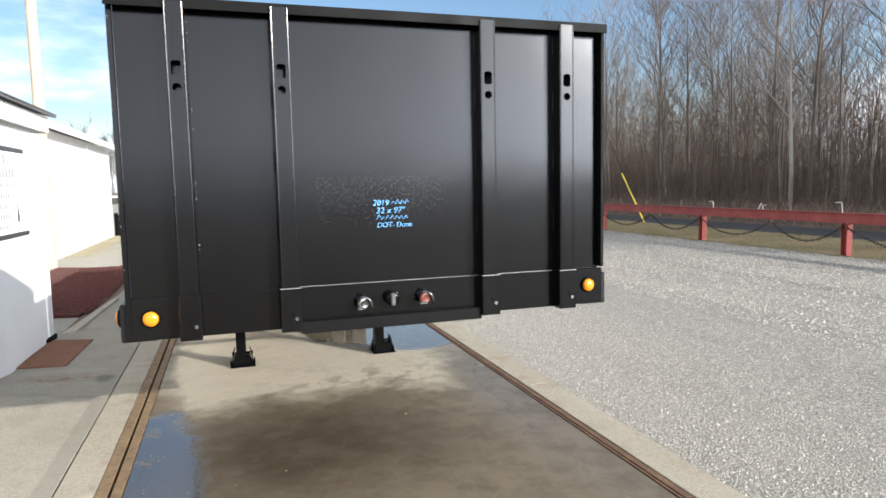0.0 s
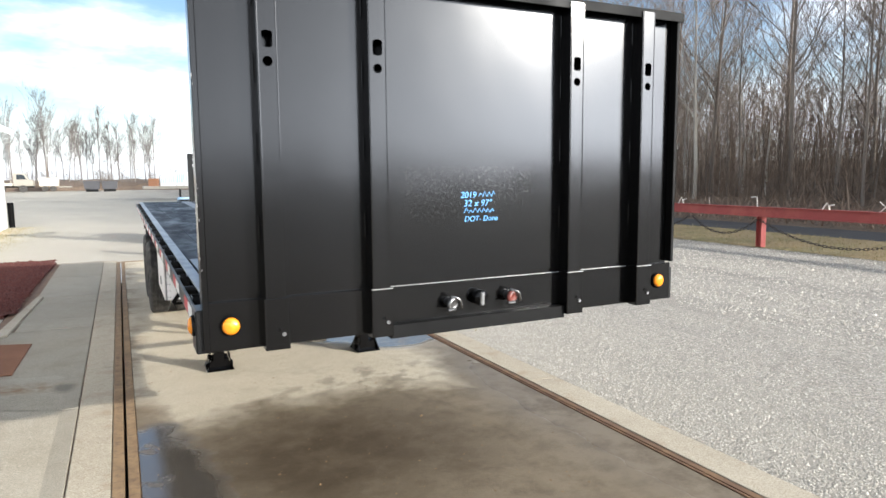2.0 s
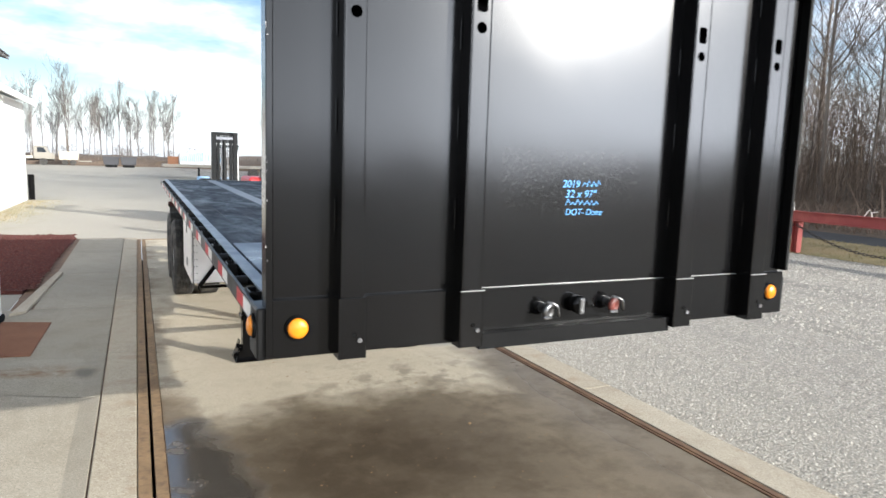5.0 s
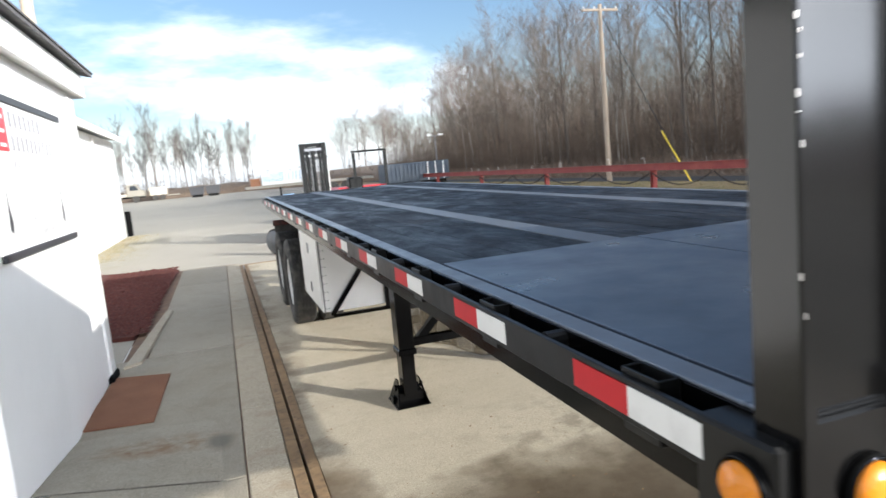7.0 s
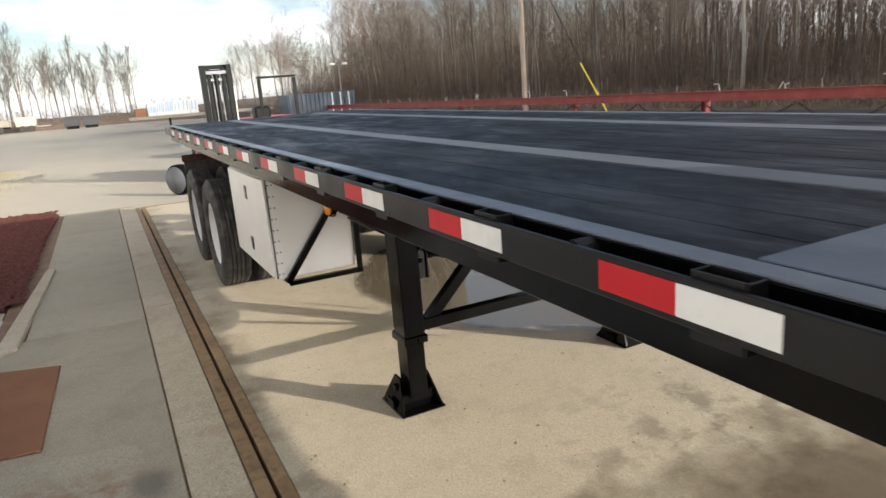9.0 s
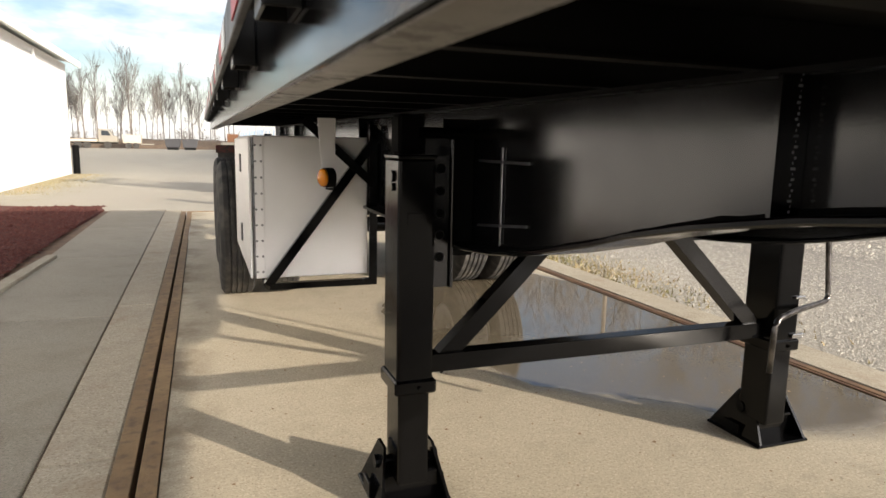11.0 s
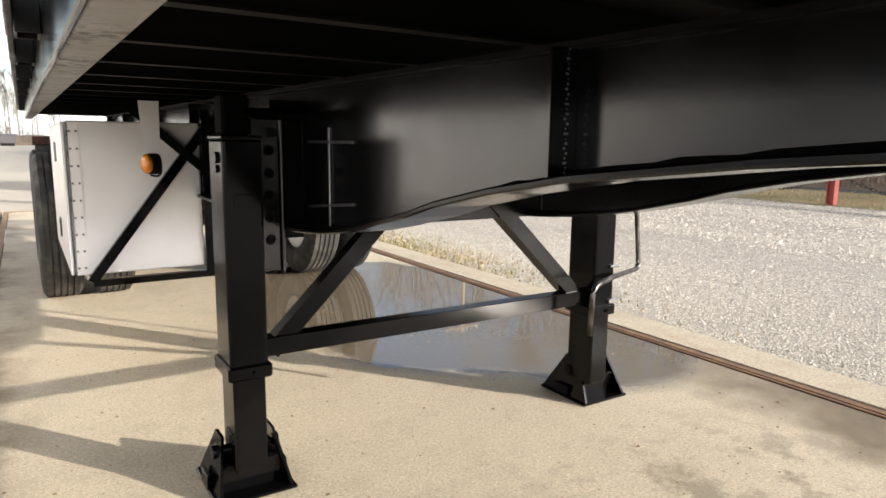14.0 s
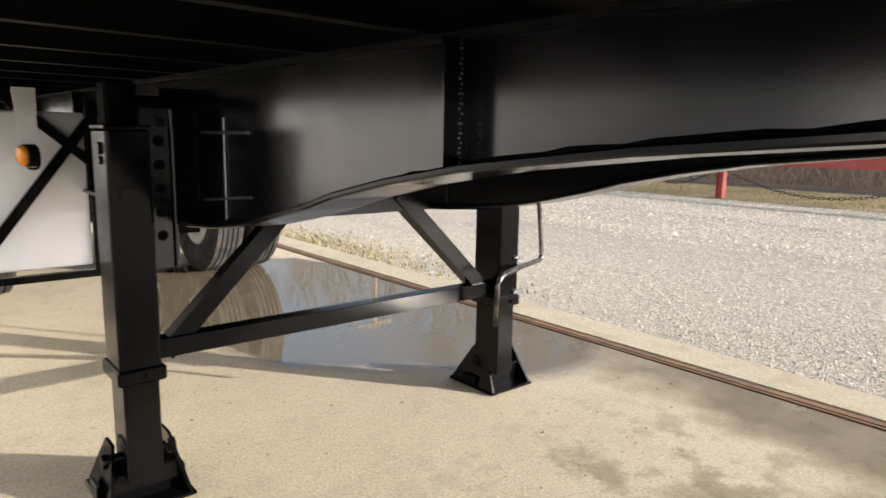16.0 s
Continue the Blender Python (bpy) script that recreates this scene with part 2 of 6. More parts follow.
def concrete(name, color, light, dark, wet=False, crack=True):
    s = Surface(name, color, 0.82)
    s.paint(s.span(s.noise(0.55, 6), 0.4, 0.7), light, 0.7)
    s.paint(s.span(s.noise(2.6, 7), 0.52, 0.72), dark, 0.4)
    s.paint(s.span(s.noise(75, 3), 0.52, 0.68), dark, 0.6)
    s.paint(s.span(s.noise(130, 2), 0.56, 0.66), tuple(v * 0.55 for v in dark), 0.55)
    s.paint(s.span(s.noise(95, 2), 0.58, 0.68), tuple(min(v * 1.3, 0.75) for v in light), 0.6)
    s.paint(s.span(s.noise(50, 3), 0.56, 0.7), tuple(v * 1.15 for v in light), 0.4)
    s.paint(s.span(s.noise(9, 7, 0.65), 0.5, 0.72), dark, 0.3)
    s.paint(s.span(s.cells(9.0), 0.045, 0.02), (0.05, 0.045, 0.035), 0.7)
    s.rough(s.noise(3, 4), 0.75, 0.92)
    s.relief(s.noise(160, 5, 0.7), 0.55, 0.003)
    s.relief(s.noise(30, 4), 0.25, 0.006)
    return s


s = concrete("weathered_scale_concrete", (0.445, 0.390, 0.287), (0.52, 0.462, 0.354), (0.29, 0.25, 0.18))
damp = s.math("MAXIMUM", s.blot(0.0, -7.0, 6.2, 9.7, 0.022, 0.071, 2.6), s.math("MAXIMUM", s.blot(-1.5, 2.5, 0.28, 0.7, 0.2, 0.5, 3.0), s.blot(1.72, 1.7, 0.56, 2.4, 0.2, 0.40, 2.2)))
spots = s.math("MULTIPLY", s.blot(0.6, 3.0, 0.75, 0.45, 0.6, 0.5, 2.0), s.span(s.noise(4.5, 7, 0.65), 0.50, 0.60))
core = s.math("MULTIPLY", s.blot(-0.35, 1.55, 1.0, 0.85, 0.55, 0.45, 1.6), s.span(s.noise(2.3, 8, 0.66), 0.30, 0.55, 0.6, 1.0))
mottle = s.span(s.noise(3.4, 9, 0.7), 0.44, 0.62)
pool = s.math("MAXIMUM", s.blot(0.85, 6.0, 1.0, 1.6, 0.05, 0.25, 0.9), s.blot(1.3, 4.75, 0.65, 0.9, 0.10, 0.30, 1.4))
film = s.math("MULTIPLY", s.blot(-1.42, 0.9, 0.40, 1.75, 0.16, 0.40, 3.0), s.span(s.noise(2.6, 8, 0.6), 0.28, 0.42))
sheen = s.blot(1.66, 1.2, 0.50, 3.3, 0.45, 0.3, 1.5)
s.paint(damp, (0.170, 0.136, 0.092), 0.9)
s.paint(s.math("MULTIPLY", damp, mottle), (0.095, 0.073, 0.046), 0.6)
s.paint(core, (0.052, 0.037, 0.021), 0.9)
s.paint(spots, (0.16, 0.135, 0.095), 0.65)
stain = s.math("MULTIPLY", s.span(s.axis("X"), -1.22, -1.46), s.span(s.noise(2.4, 7, 0.65), 0.44, 0.60))
s.paint(stain, (0.15, 0.105, 0.06), 0.75)
s.paint(pool, (0.115, 0.095, 0.065), 0.9)
s.paint(film, (0.06, 0.054, 0.046), 0.9)
wet = s.math("MAXIMUM", pool, film)
s.spec = s.span(s.math("SUBTRACT", damp, s.math("MULTIPLY", wet, 2.0)), -1.0, 1.0, 0.95, 0.2)
s.rough_to(s.math("MULTIPLY", damp, 0.8), 0.6).rough_to(s.math("MULTIPLY", sheen, 0.9), 0.22).rough_to(film, 0.08).rough_to(pool, 0.025)
dry = s.math("SUBTRACT", 1.0, s.math("MAXIMUM", s.math("MAXIMUM", pool, s.math("MULTIPLY", film, 0.9)), s.math("MULTIPLY", sheen, 0.7)))
k = s.n.new("ShaderNodeMix")
k.data_type = "VECTOR"
plain = s.n.new("ShaderNodeNewGeometry")
s.link(dry, k.inputs["Factor"])
s.link(plain.outputs["Normal"], k.inputs["A"])
s.link(s.hgt, k.inputs["B"])
s.hgt = k.outputs["Result"]
M_SCALE = s.done()

s = concrete("pale_pavement_concrete", (0.38, 0.34, 0.265), (0.45, 0.41, 0.33), (0.24, 0.21, 0.155))
s.paint(s.math("MULTIPLY", s.blot(-2.45, 4.05, 0.35, 0.16, 0.5, 0.5, 6), s.span(s.noise(11, 5), 0.4, 0.65)), (0.22, 0.12, 0.05), 0.8)
s.paint(s.blot(-2.05, 4.0, 0.08, 0.13, 0.4, 0.3, 7), (0.16, 0.145, 0.12), 0.8)
s.each(0.75, 0.87)
M_WALK = s.done()
s = concrete("rough_kerb_concrete", (0.40, 0.35, 0.265), (0.48, 0.43, 0.335), (0.26, 0.215, 0.145))
s.paint(s.span(s.noise(4, 6), 0.55, 0.75), (0.26, 0.17, 0.09), 0.5)
M_KERB = s.done()

s = Surface("rusted_steel_angle", (0.20, 0.128, 0.064), 0.8)
s.paint(s.span(s.noise(5, 7), 0.4, 0.65), (0.29, 0.195, 0.098), 0.9)
s.paint(s.span(s.noise(22, 5), 0.5, 0.7), (0.11, 0.07, 0.045), 0.7)
s.relief(s.noise(50, 5), 0.5, 0.004)
M_RUST = s.done()
s = Surface("dark_rusted_steel", (0.135, 0.076, 0.042), 0.75)
s.paint(s.span(s.noise(7, 7), 0.45, 0.65), (0.21, 0.125, 0.062), 0.8)
M_RUSTDARK = s.done()
M_GAP = Surface("dark_scale_gap", (0.012, 0.010, 0.008), 0.9).done()

s = Surface("crushed_limestone", (0.36, 0.325, 0.27), 0.92)
s.paint(s.span(s.noise(0.12, 5), 0.4, 0.65), (0.43, 0.395, 0.335), 0.8)
s.paint(s.span(s.noise(0.7, 6), 0.5, 0.75), (0.27, 0.255, 0.225), 0.6)
# dark cell rims paint in the shade between the stones
s.paint(s.span(s.cells(42, "F1", "Distance"), 0.25, 0.70), (0.13, 0.122, 0.108), 0.75)
s.paint(s.span(s.noise(70, 4), 0.5, 0.7), (0.53, 0.50, 0.445), 0.6)
s.paint(s.span(s.noise(16, 6, 0.75), 0.52, 0.66), (0.54, 0.51, 0.46), 0.7)
s.paint(s.span(s.noise(21, 6, 0.75), 0.54, 0.68), (0.15, 0.14, 0.125), 0.7)
s.paint(s.span(s.noise(6, 5, 0.7), 0.55, 0.7), (0.20, 0.188, 0.165), 0.45)
s.paint(s.span(s.noise(0.55, 6, 0.6, (1.0, 0.16, 1.0)), 0.48, 0.64), (0.195, 0.183, 0.160), 0.8)
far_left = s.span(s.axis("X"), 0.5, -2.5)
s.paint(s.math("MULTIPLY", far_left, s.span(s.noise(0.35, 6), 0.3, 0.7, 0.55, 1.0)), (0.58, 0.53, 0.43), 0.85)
s.paint(s.math("MULTIPLY", s.blot(2.3, 7.9, 0.55, 1.7, 0.5, 0.5, 1.8), s.span(s.noise(6, 6), 0.40, 0.6)), (0.15, 0.15, 0.04), 0.9)
s.paint(s.math("MULTIPLY", s.blot(-5.0, 22.5, 1.0, 5.5, 0.5, 0.4, 1.0), s.span(s.noise(3, 6), 0.35, 0.6)), (0.22, 0.21, 0.06), 0.8)
s.paint(s.span(s.axis("X"), 4.2, 2.6, 0.0, 0.7), (0.36, 0.335, 0.28))
s.relief(s.cells(75), 0.6, 0.012).relief(s.noise(18, 6, 0.7), 0.6, 0.03).relief(s.noise(5, 5), 0.3, 0.05)
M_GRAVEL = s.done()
s = Surface("limestone_chip", (0.41, 0.375, 0.315), 0.9)
k = s.n.new("ShaderNodeNewGeometry")
s.paint(s.span(k.outputs["Random Per Island"], 0.3, 1.0), (0.57, 0.535, 0.465), 1.0)
s.paint(s.span(k.outputs["Random Per Island"], 0.34, 0.0), (0.23, 0.215, 0.19), 0.9)
M_CHIP = s.done()

s = Surface("old_asphalt", (0.062, 0.062, 0.064), 0.92)
s.paint(s.span(s.noise(0.6, 6), 0.4, 0.7), (0.09, 0.089, 0.09), 0.7)
s.relief(s.noise(90, 4), 0.4, 0.006)
s.b.inputs["Specular IOR Level"].default_value = 0.2
M_ASPH = s.done()
s = Surface("winter_verge", (0.27, 0.205, 0.105), 0.95)
s.paint(s.span(s.noise(0.6, 6), 0.46, 0.66), (0.125, 0.13, 0.045), 0.7)
s.paint(s.span(s.noise(5, 6), 0.5, 0.7), (0.30, 0.24, 0.14), 0.6)
s.relief(s.noise(22, 6), 0.8, 0.05)
M_VERGE = s.done()
s = Surface("leaf_litter", (0.125, 0.088, 0.060), 0.95)
s.paint(s.span(s.noise(0.5, 7), 0.4, 0.7), (0.19, 0.142, 0.10), 0.8)
s.paint(s.span(s.noise(3.5, 7, 0.7), 0.48, 0.62), (0.06, 0.042, 0.03), 0.7)
s.paint(s.span(s.noise(11, 5, 0.7), 0.55, 0.66), (0.27, 0.21, 0.15), 0.6)
s.relief(s.noise(7, 6), 0.8, 0.1)
M_LITTER = s.done()
s = Surface("dry_grass_blade", (0.30, 0.24, 0.12), 0.9)
k = s.n.new("ShaderNodeNewGeometry")
s.paint(s.span(k.outputs["Random Per Island"], 0.35, 0.75), (0.17, 0.16, 0.06), 1.0)
s.paint(s.span(s.noise(0.45, 5), 0.48, 0.60), (0.34, 0.255, 0.135), 0.75)
M_BLADE = s.done()
s = Surface("dry_bank_stalk", (0.17, 0.12, 0.085), 0.9)
k = s.n.new("ShaderNodeNewGeometry")
s.paint(s.span(k.outputs["Random Per Island"], 0.3, 0.9), (0.29, 0.22, 0.165), 1.0)
M_STALK = s.done()

s = Surface("red_bark_mulch", (0.085, 0.022, 0.016), 0.95)
s.paint(s.span(s.noise(28, 6, 0.6, (1.0, 0.35, 1.0)), 0.45, 0.65), (0.15, 0.04, 0.026), 0.9)
s.relief(s.noise(40, 6), 1.0, 0.03)
M_MULCH = s.done()
s = Surface("coir_doormat", (0.19, 0.085, 0.045), 0.98)
s.paint(s.span(s.noise(3, 5), 0.4, 0.7), (0.24, 0.115, 0.06), 0.7)
s.relief(s.noise(240, 3), 0.8, 0.006)
M_MAT = s.done()

s = Surface("white_painted_block", (0.80, 0.80, 0.79), 0.6)
s.paint(s.span(s.noise(1.2, 6), 0.45, 0.75), (0.70, 0.70, 0.69), 0.6)
s.relief(s.noise(45, 5), 0.25, 0.004).relief(s.noise(3, 3), 0.2, 0.02)
M_WHITE = s.done()
M_TRIM = Surface("white_trim", (0.80, 0.80, 0.78), 0.45).done()
s = Surface("grey_shingle", (0.10, 0.10, 0.105), 0.9)
s.paint(s.span(s.noise(12, 5), 0.4, 0.7), (0.16, 0.155, 0.15), 0.8)
M_ROOF = s.done()
M_SIGN = Surface("white_sign_panel", (0.80, 0.80, 0.79), 0.3).done()
M_INK = Surface("dark_sign_ink", (0.04, 0.04, 0.045), 0.4).done()
M_GREYINK = Surface("grey_sign_ink", (0.30, 0.30, 0.31), 0.4).done()
M_SIGNRED = Surface("red_sign_ink", (0.55, 0.02, 0.03), 0.35).done()
s = Surface("blue_chalk", (0.16, 0.42, 0.80), 0.8)
s.paint(s.span(s.noise(120, 4), 0.5, 0.6), (0.05, 0.11, 0.22), 0.8)
M_CHALK = s.done()

s = Surface("faded_red_rail_paint", (0.27, 0.045, 0.038), 0.6)
s.paint(s.span(s.noise(2.2, 6), 0.45, 0.7), (0.36, 0.085, 0.06), 0.8)
s.paint(s.span(s.noise(16, 5), 0.6, 0.75), (0.12, 0.05, 0.035), 0.8)
M_REDRAIL = s.done()
M_CHAIN = Surface("rusty_chain", (0.05, 0.042, 0.038), 0.7, 0.5).done()
M_ROD = Surface("grey_weathered_rod", (0.34, 0.29, 0.25), 0.8).done()
M_STICK = Surface("pale_weathered_rod", (0.62, 0.58, 0.52), 0.7).done()
s = Surface("weathered_utility_pole", (0.40, 0.32, 0.24), 0.85)
s.paint(s.span(s.noise(5, 6, 0.6, (4, 4, 0.3)), 0.45, 0.7), (0.55, 0.47, 0.38), 0.8)
M_POLE = s.done()
M_YELLOW = Surface("yellow_guard", (0.75, 0.55, 0.04), 0.5).done()
M_WIRE = Surface("dark_wire", (0.03, 0.03, 0.03), 0.6).done()


def bark(name, a, b, mixed=0.0):
    s = Surface(name, a, 0.95)
    s.paint(s.span(s.noise(0.8, 5, 0.6, (1, 1, 0.2)), 0.4, 0.65), b, 0.8)
    s.paint(s.span(s.noise(0.35, 3), 0.45, 0.65), tuple(v * 0.6 for v in a), 0.5)
    if mixed:
        k = s.n.new("ShaderNodeNewGeometry").outputs["Random Per Island"]
        s.paint(s.span(k, 0.45, 0.0), tuple(v * 0.45 for v in a), mixed)
        s.paint(s.span(k, 0.86, 1.0), tuple(v * 1.5 for v in b), mixed)
    return s.done()


M_BARK = bark("grey_brown_bark", (0.150, 0.126, 0.106), (0.24, 0.208, 0.178))
M_PALEBARK = bark("pale_bark", (0.32, 0.29, 0.25), (0.44, 0.41, 0.36))
M_FARTWIG = bark("grey_far_twig", (0.105, 0.094, 0.083), (0.15, 0.136, 0.122))
M_TWIG = bark("grey_brown_twig", (0.170, 0.134, 0.107), (0.25, 0.205, 0.168), 0.65)
M_BRUSH = bark("brown_brush_twig", (0.150, 0.110, 0.079), (0.23, 0.178, 0.135), 0.75)

M_FORK = black_paint("forklift_black_paint", 0.35, 0.55, (0.006, 0.0065, 0.0065), 0.1, 0.2)
M_FORKRED = Surface("forklift_red_paint", (0.42, 0.03, 0.03), 0.4).done()
s = Surface("blue_grey_container", (0.065, 0.085, 0.115), 0.55)
s.paint(s.span(s.noise(0.8, 5), 0.45, 0.7), (0.11, 0.13, 0.155), 0.7)
M_CONT = s.done()
M_BEIGE = Surface("faded_beige_vehicle_paint", (0.50, 0.46, 0.38), 0.5).done()
M_VEHW = Surface("white_vehicle_paint", (0.72, 0.72, 0.70), 0.4).done()
M_BLUEWRAP = Surface("blue_printed_wrap", (0.30, 0.46, 0.66), 0.4).done()
M_CRATE = Surface("rust_brown_crate_wood", (0.26, 0.125, 0.065), 0.8).done()
M_DARKVEH = Surface("dark_vehicle_paint", (0.05, 0.05, 0.055), 0.5).done()
M_GLASS = Surface("dark_vehicle_glass", (0.02, 0.025, 0.03), 0.08).done()

# ---- builders ----


def part(name, bm, material=None, parent=None, label="", loc=None, smooth=False):
    me = bm if isinstance(bm, bpy.types.Mesh) else bpy.data.meshes.new(name)
    if not isinstance(bm, bpy.types.Mesh):
        bm.to_mesh(me)
        bm.free()
        me.materials.append(material)
        if smooth:
            for p in me.polygons:
                p.use_smooth = True
    ob = new(name, me)
    if parent is not None:
        ob.parent = parent
        ob.matrix_parent_inverse = world_of(parent).inverted()
    if loc is not None:
        ob.matrix_basis = Matrix.Translation(loc)
    if label:
        ob["label"] = label
    return ob


def world_of(ob):
    m = ob.matrix_basis.copy()
    return world_of(ob.parent) @ ob.matrix_parent_inverse @ m if ob.parent else m


def thing(name, loc, label, category, group="", kind=""):
    e = new(name)
    e.empty_display_size = 0.2
    e.matrix_basis = Matrix.Translation(loc)
    return tagged(e, label, category, group, kind)


def box(x0, x1, y0, y1, z0, z1, bev=0.0, bm=None, slope=0.0, seg=1):
    bm2 = bmesh.new()
    bmesh.ops.create_cube(bm2, size=1, matrix=Matrix.Translation(((x0 + x1) / 2, (y0 + y1) / 2, (z0 + z1) / 2)) @ Matrix.Diagonal((x1 - x0, y1 - y0, z1 - z0, 1)))
    if bev:
        bmesh.ops.bevel(bm2, geom=bm2.edges[:], offset=bev, segments=seg, affect="EDGES", profile=0.5)
    for v in bm2.verts:
        v.co.z += slope * v.co.y
    return merge(bm, bm2)


def merge(bm, other):
    if bm is None:
        return other
    me = bpy.data.meshes.new("tmp")
    other.to_mesh(me)
    other.free()
    bm.from_mesh(me)
    bpy.data.meshes.remove(me)
    return bm


def shear(bm, k):
    for v in bm.verts:
        v.co.z += k * v.co.y
    return bm


def cyl(center, axis, r, length, n=20, r2=None, bm=None, bev=0.0):
    q = Vector(axis).to_track_quat("Z", "Y").to_matrix().to_4x4()
    b = bmesh.new()
    bmesh.ops.create_cone(b, cap_ends=True, segments=n, radius1=r, radius2=r if r2 is None else r2, depth=length, matrix=Matrix.Translation(center) @ q)
    if bev:
        bmesh.ops.bevel(b, geom=[e for e in b.edges if len(e.link_faces) == 2 and any(len(f.verts) > 4 for f in e.link_faces)], offset=bev, segments=2, affect="EDGES")
    return merge(bm, b)


def sweep(points, r, n=8, bm=None, square=0.0):
    """A pipe (or a bar, with four sides) along the points."""
    b = bmesh.new()
    rings, pts = [], [Vector(p) for p in points]
    for i, p in enumerate(pts):
        d = (pts[min(i + 1, len(pts) - 1)] - pts[max(i - 1, 0)]).normalized()
        up = Vector((0, 0, 1)) if abs(d.z) < 0.9 else Vector((0, 1, 0))
        a = d.cross(up).normalized()
        c = a.cross(d)
        rings.append([b.verts.new(p + r * (math.cos(TAU * (k + 0.5) / n) * a + math.sin(TAU * (k + 0.5) / n) * c)) for k in range(n)])
    for u, w in zip(rings, rings[1:]):
        for k in range(n):
            b.faces.new((u[k], u[(k + 1) % n], w[(k + 1) % n], w[k]))
    b.faces.new(rings[0][::-1])
    b.faces.new(rings[-1])
    bmesh.ops.recalc_face_normals(b, faces=b.faces[:])
    return merge(bm, b)


def rounded(points, r, steps=5):
    """The same line with its inner corners rounded."""
    pts = [Vector(p) for p in points]
    out = [pts[0]]
    for a, b, c in zip(pts, pts[1:], pts[2:]):
        u, w = (a - b).normalized(), (c - b).normalized()
        k = min(r, (a - b).length / 2, (c - b).length / 2)
        for i in range(steps + 1):
            t = i / steps
            out.append((b + u * k) * (1 - t) ** 2 + b * 2 * t * (1 - t) + (b + w * k) * t * t)
    return out + [pts[-1]]


def prism(profile, axis, a, b, bm=None, bev=0.0):
    """A plate whose outline lies in the plane across the axis, from a to b along it. Outline pairs: x (y,z), y (x,z), z (x,y)."""
    place = {"x": lambda u, v, w: (w, u, v), "y": lambda u, v, w: (u, w, v), "z": lambda u, v, w: (u, v, w)}[axis]
    k = bmesh.new()
    lo = [k.verts.new(place(u, v, a)) for u, v in profile]
    hi = [k.verts.new(place(u, v, b)) for u, v in profile]
    k.faces.new(lo)
    k.faces.new(hi)
    for i in range(len(lo)):
        j = (i + 1) % len(lo)
        k.faces.new((lo[i], lo[j], hi[j], hi[i]))
    bmesh.ops.recalc_face_normals(k, faces=k.faces[:])
    if bev:
        bmesh.ops.bevel(k, geom=k.edges[:], offset=bev, segments=1, affect="EDGES")
    return merge(bm, k)


def lathe(profile, center, axis, n=32, closed=False):
    """Turns pairs (radius, way along the axis) round the axis."""
    q = Vector(axis).to_track_quat("Z", "Y").to_matrix()
    b = bmesh.new()
    rings = [[b.verts.new(Vector(center) + q @ Vector((r * math.cos(TAU * k / n), r * math.sin(TAU * k / n), h))) for k in range(n)] for r, h in profile]
    pairs = list(zip(rings, rings[1:])) + ([(rings[-1], rings[0])] if closed else [])
    for u, w in pairs:
        for k in range(n):
            b.faces.new((u[k], u[(k + 1) % n], w[(k + 1) % n], w[k]))
    if not closed:
        b.faces.new(rings[0][::-1])
        b.faces.new(rings[-1])
    bmesh.ops.recalc_face_normals(b, faces=b.faces[:])
    return b


def mesh_of(name, verts, faces, material):
    me = bpy.data.meshes.new(name)
    me.from_pydata([tuple(v) for v in verts], [], [tuple(f) for f in faces])
    me.materials.append(material)
    return me


def writing(name, text, size, m, material, parent, label="", bold=0.0):
    """Flat lettering as a mesh, in the built-in font."""
    cu = bpy.data.curves.new(name, "FONT")
    cu.body, cu.size, cu.offset = text, size, bold
    cu.extrude = 0.0006
    cu.shear = 0.18
    tmp = new(name + "_tmp", cu)
    me = bpy.data.meshes.new_from_object(tmp.evaluated_get(bpy.context.evaluated_depsgraph_get()))
    bpy.data.objects.remove(tmp)
    me.transform(m)
    me.materials.clear()
    me.materials.append(material)
    return part(name, me, material, parent, label)

# ---- ground ----
SL = 0.009  # the trailer's bed climbs this much for each metre towards its tail


def ground_z(x):
    return float(np.interp(x, (-900, 2.2, 6, 10, 15, 18.4, 19.1, 24, 60, 900), (-0.03, -0.03, -0.08, -0.17, -0.29, -0.17, -0.47, -0.47, -0.5, -0.5)))


xs = (-900, -200, -60, -20, -8, -3.02, 2.04, 2.2, 4, 6, 8, 10, 12.5, 15, 18.4, 19.1, 24, 40, 60, 200, 900)
ys = (-900, -200, -60, -20, -16.0, -9.0, 0, 8, 13.68, 25, 50, 120, 300, 900)
verts = [(x, y, ground_z(x)) for y in ys for x in xs]
nx = len(xs)
faces = [(j * nx + i, j * nx + i + 1, (j + 1) * nx + i + 1, (j + 1) * nx + i) for j in range(len(ys) - 1) for i in range(nx - 1) if not (-3.1 < xs[i] < 2.0 and -16.5 < ys[j] < 13)]
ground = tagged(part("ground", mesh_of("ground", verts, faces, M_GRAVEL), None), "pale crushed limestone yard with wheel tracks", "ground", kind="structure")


def strip(name, x0, x1, y0, y1, lift, material, label, cat, n=10):
    v, f = [], []
    for i in range(n + 1):
        x = x0 + (x1 - x0) * i / n
        z = ground_z(x) + lift
        v += [(x, y0, z), (x, y1, z)]
        if i:
            f.append((2 * i - 2, 2 * i, 2 * i + 1, 2 * i - 1))
    return tagged(part(name, mesh_of(name, v, f, material)), label, cat, kind="structure")


strip("verge_near", 15.0, 18.4, -120, 260, 0.012, M_VERGE, "strip of dry winter grass along the yard's rail", "verge")
strip("road", 19.1, 24.6, -300, 500, 0.02, M_ASPH, "narrow dark asphalt road past the wood", "road")


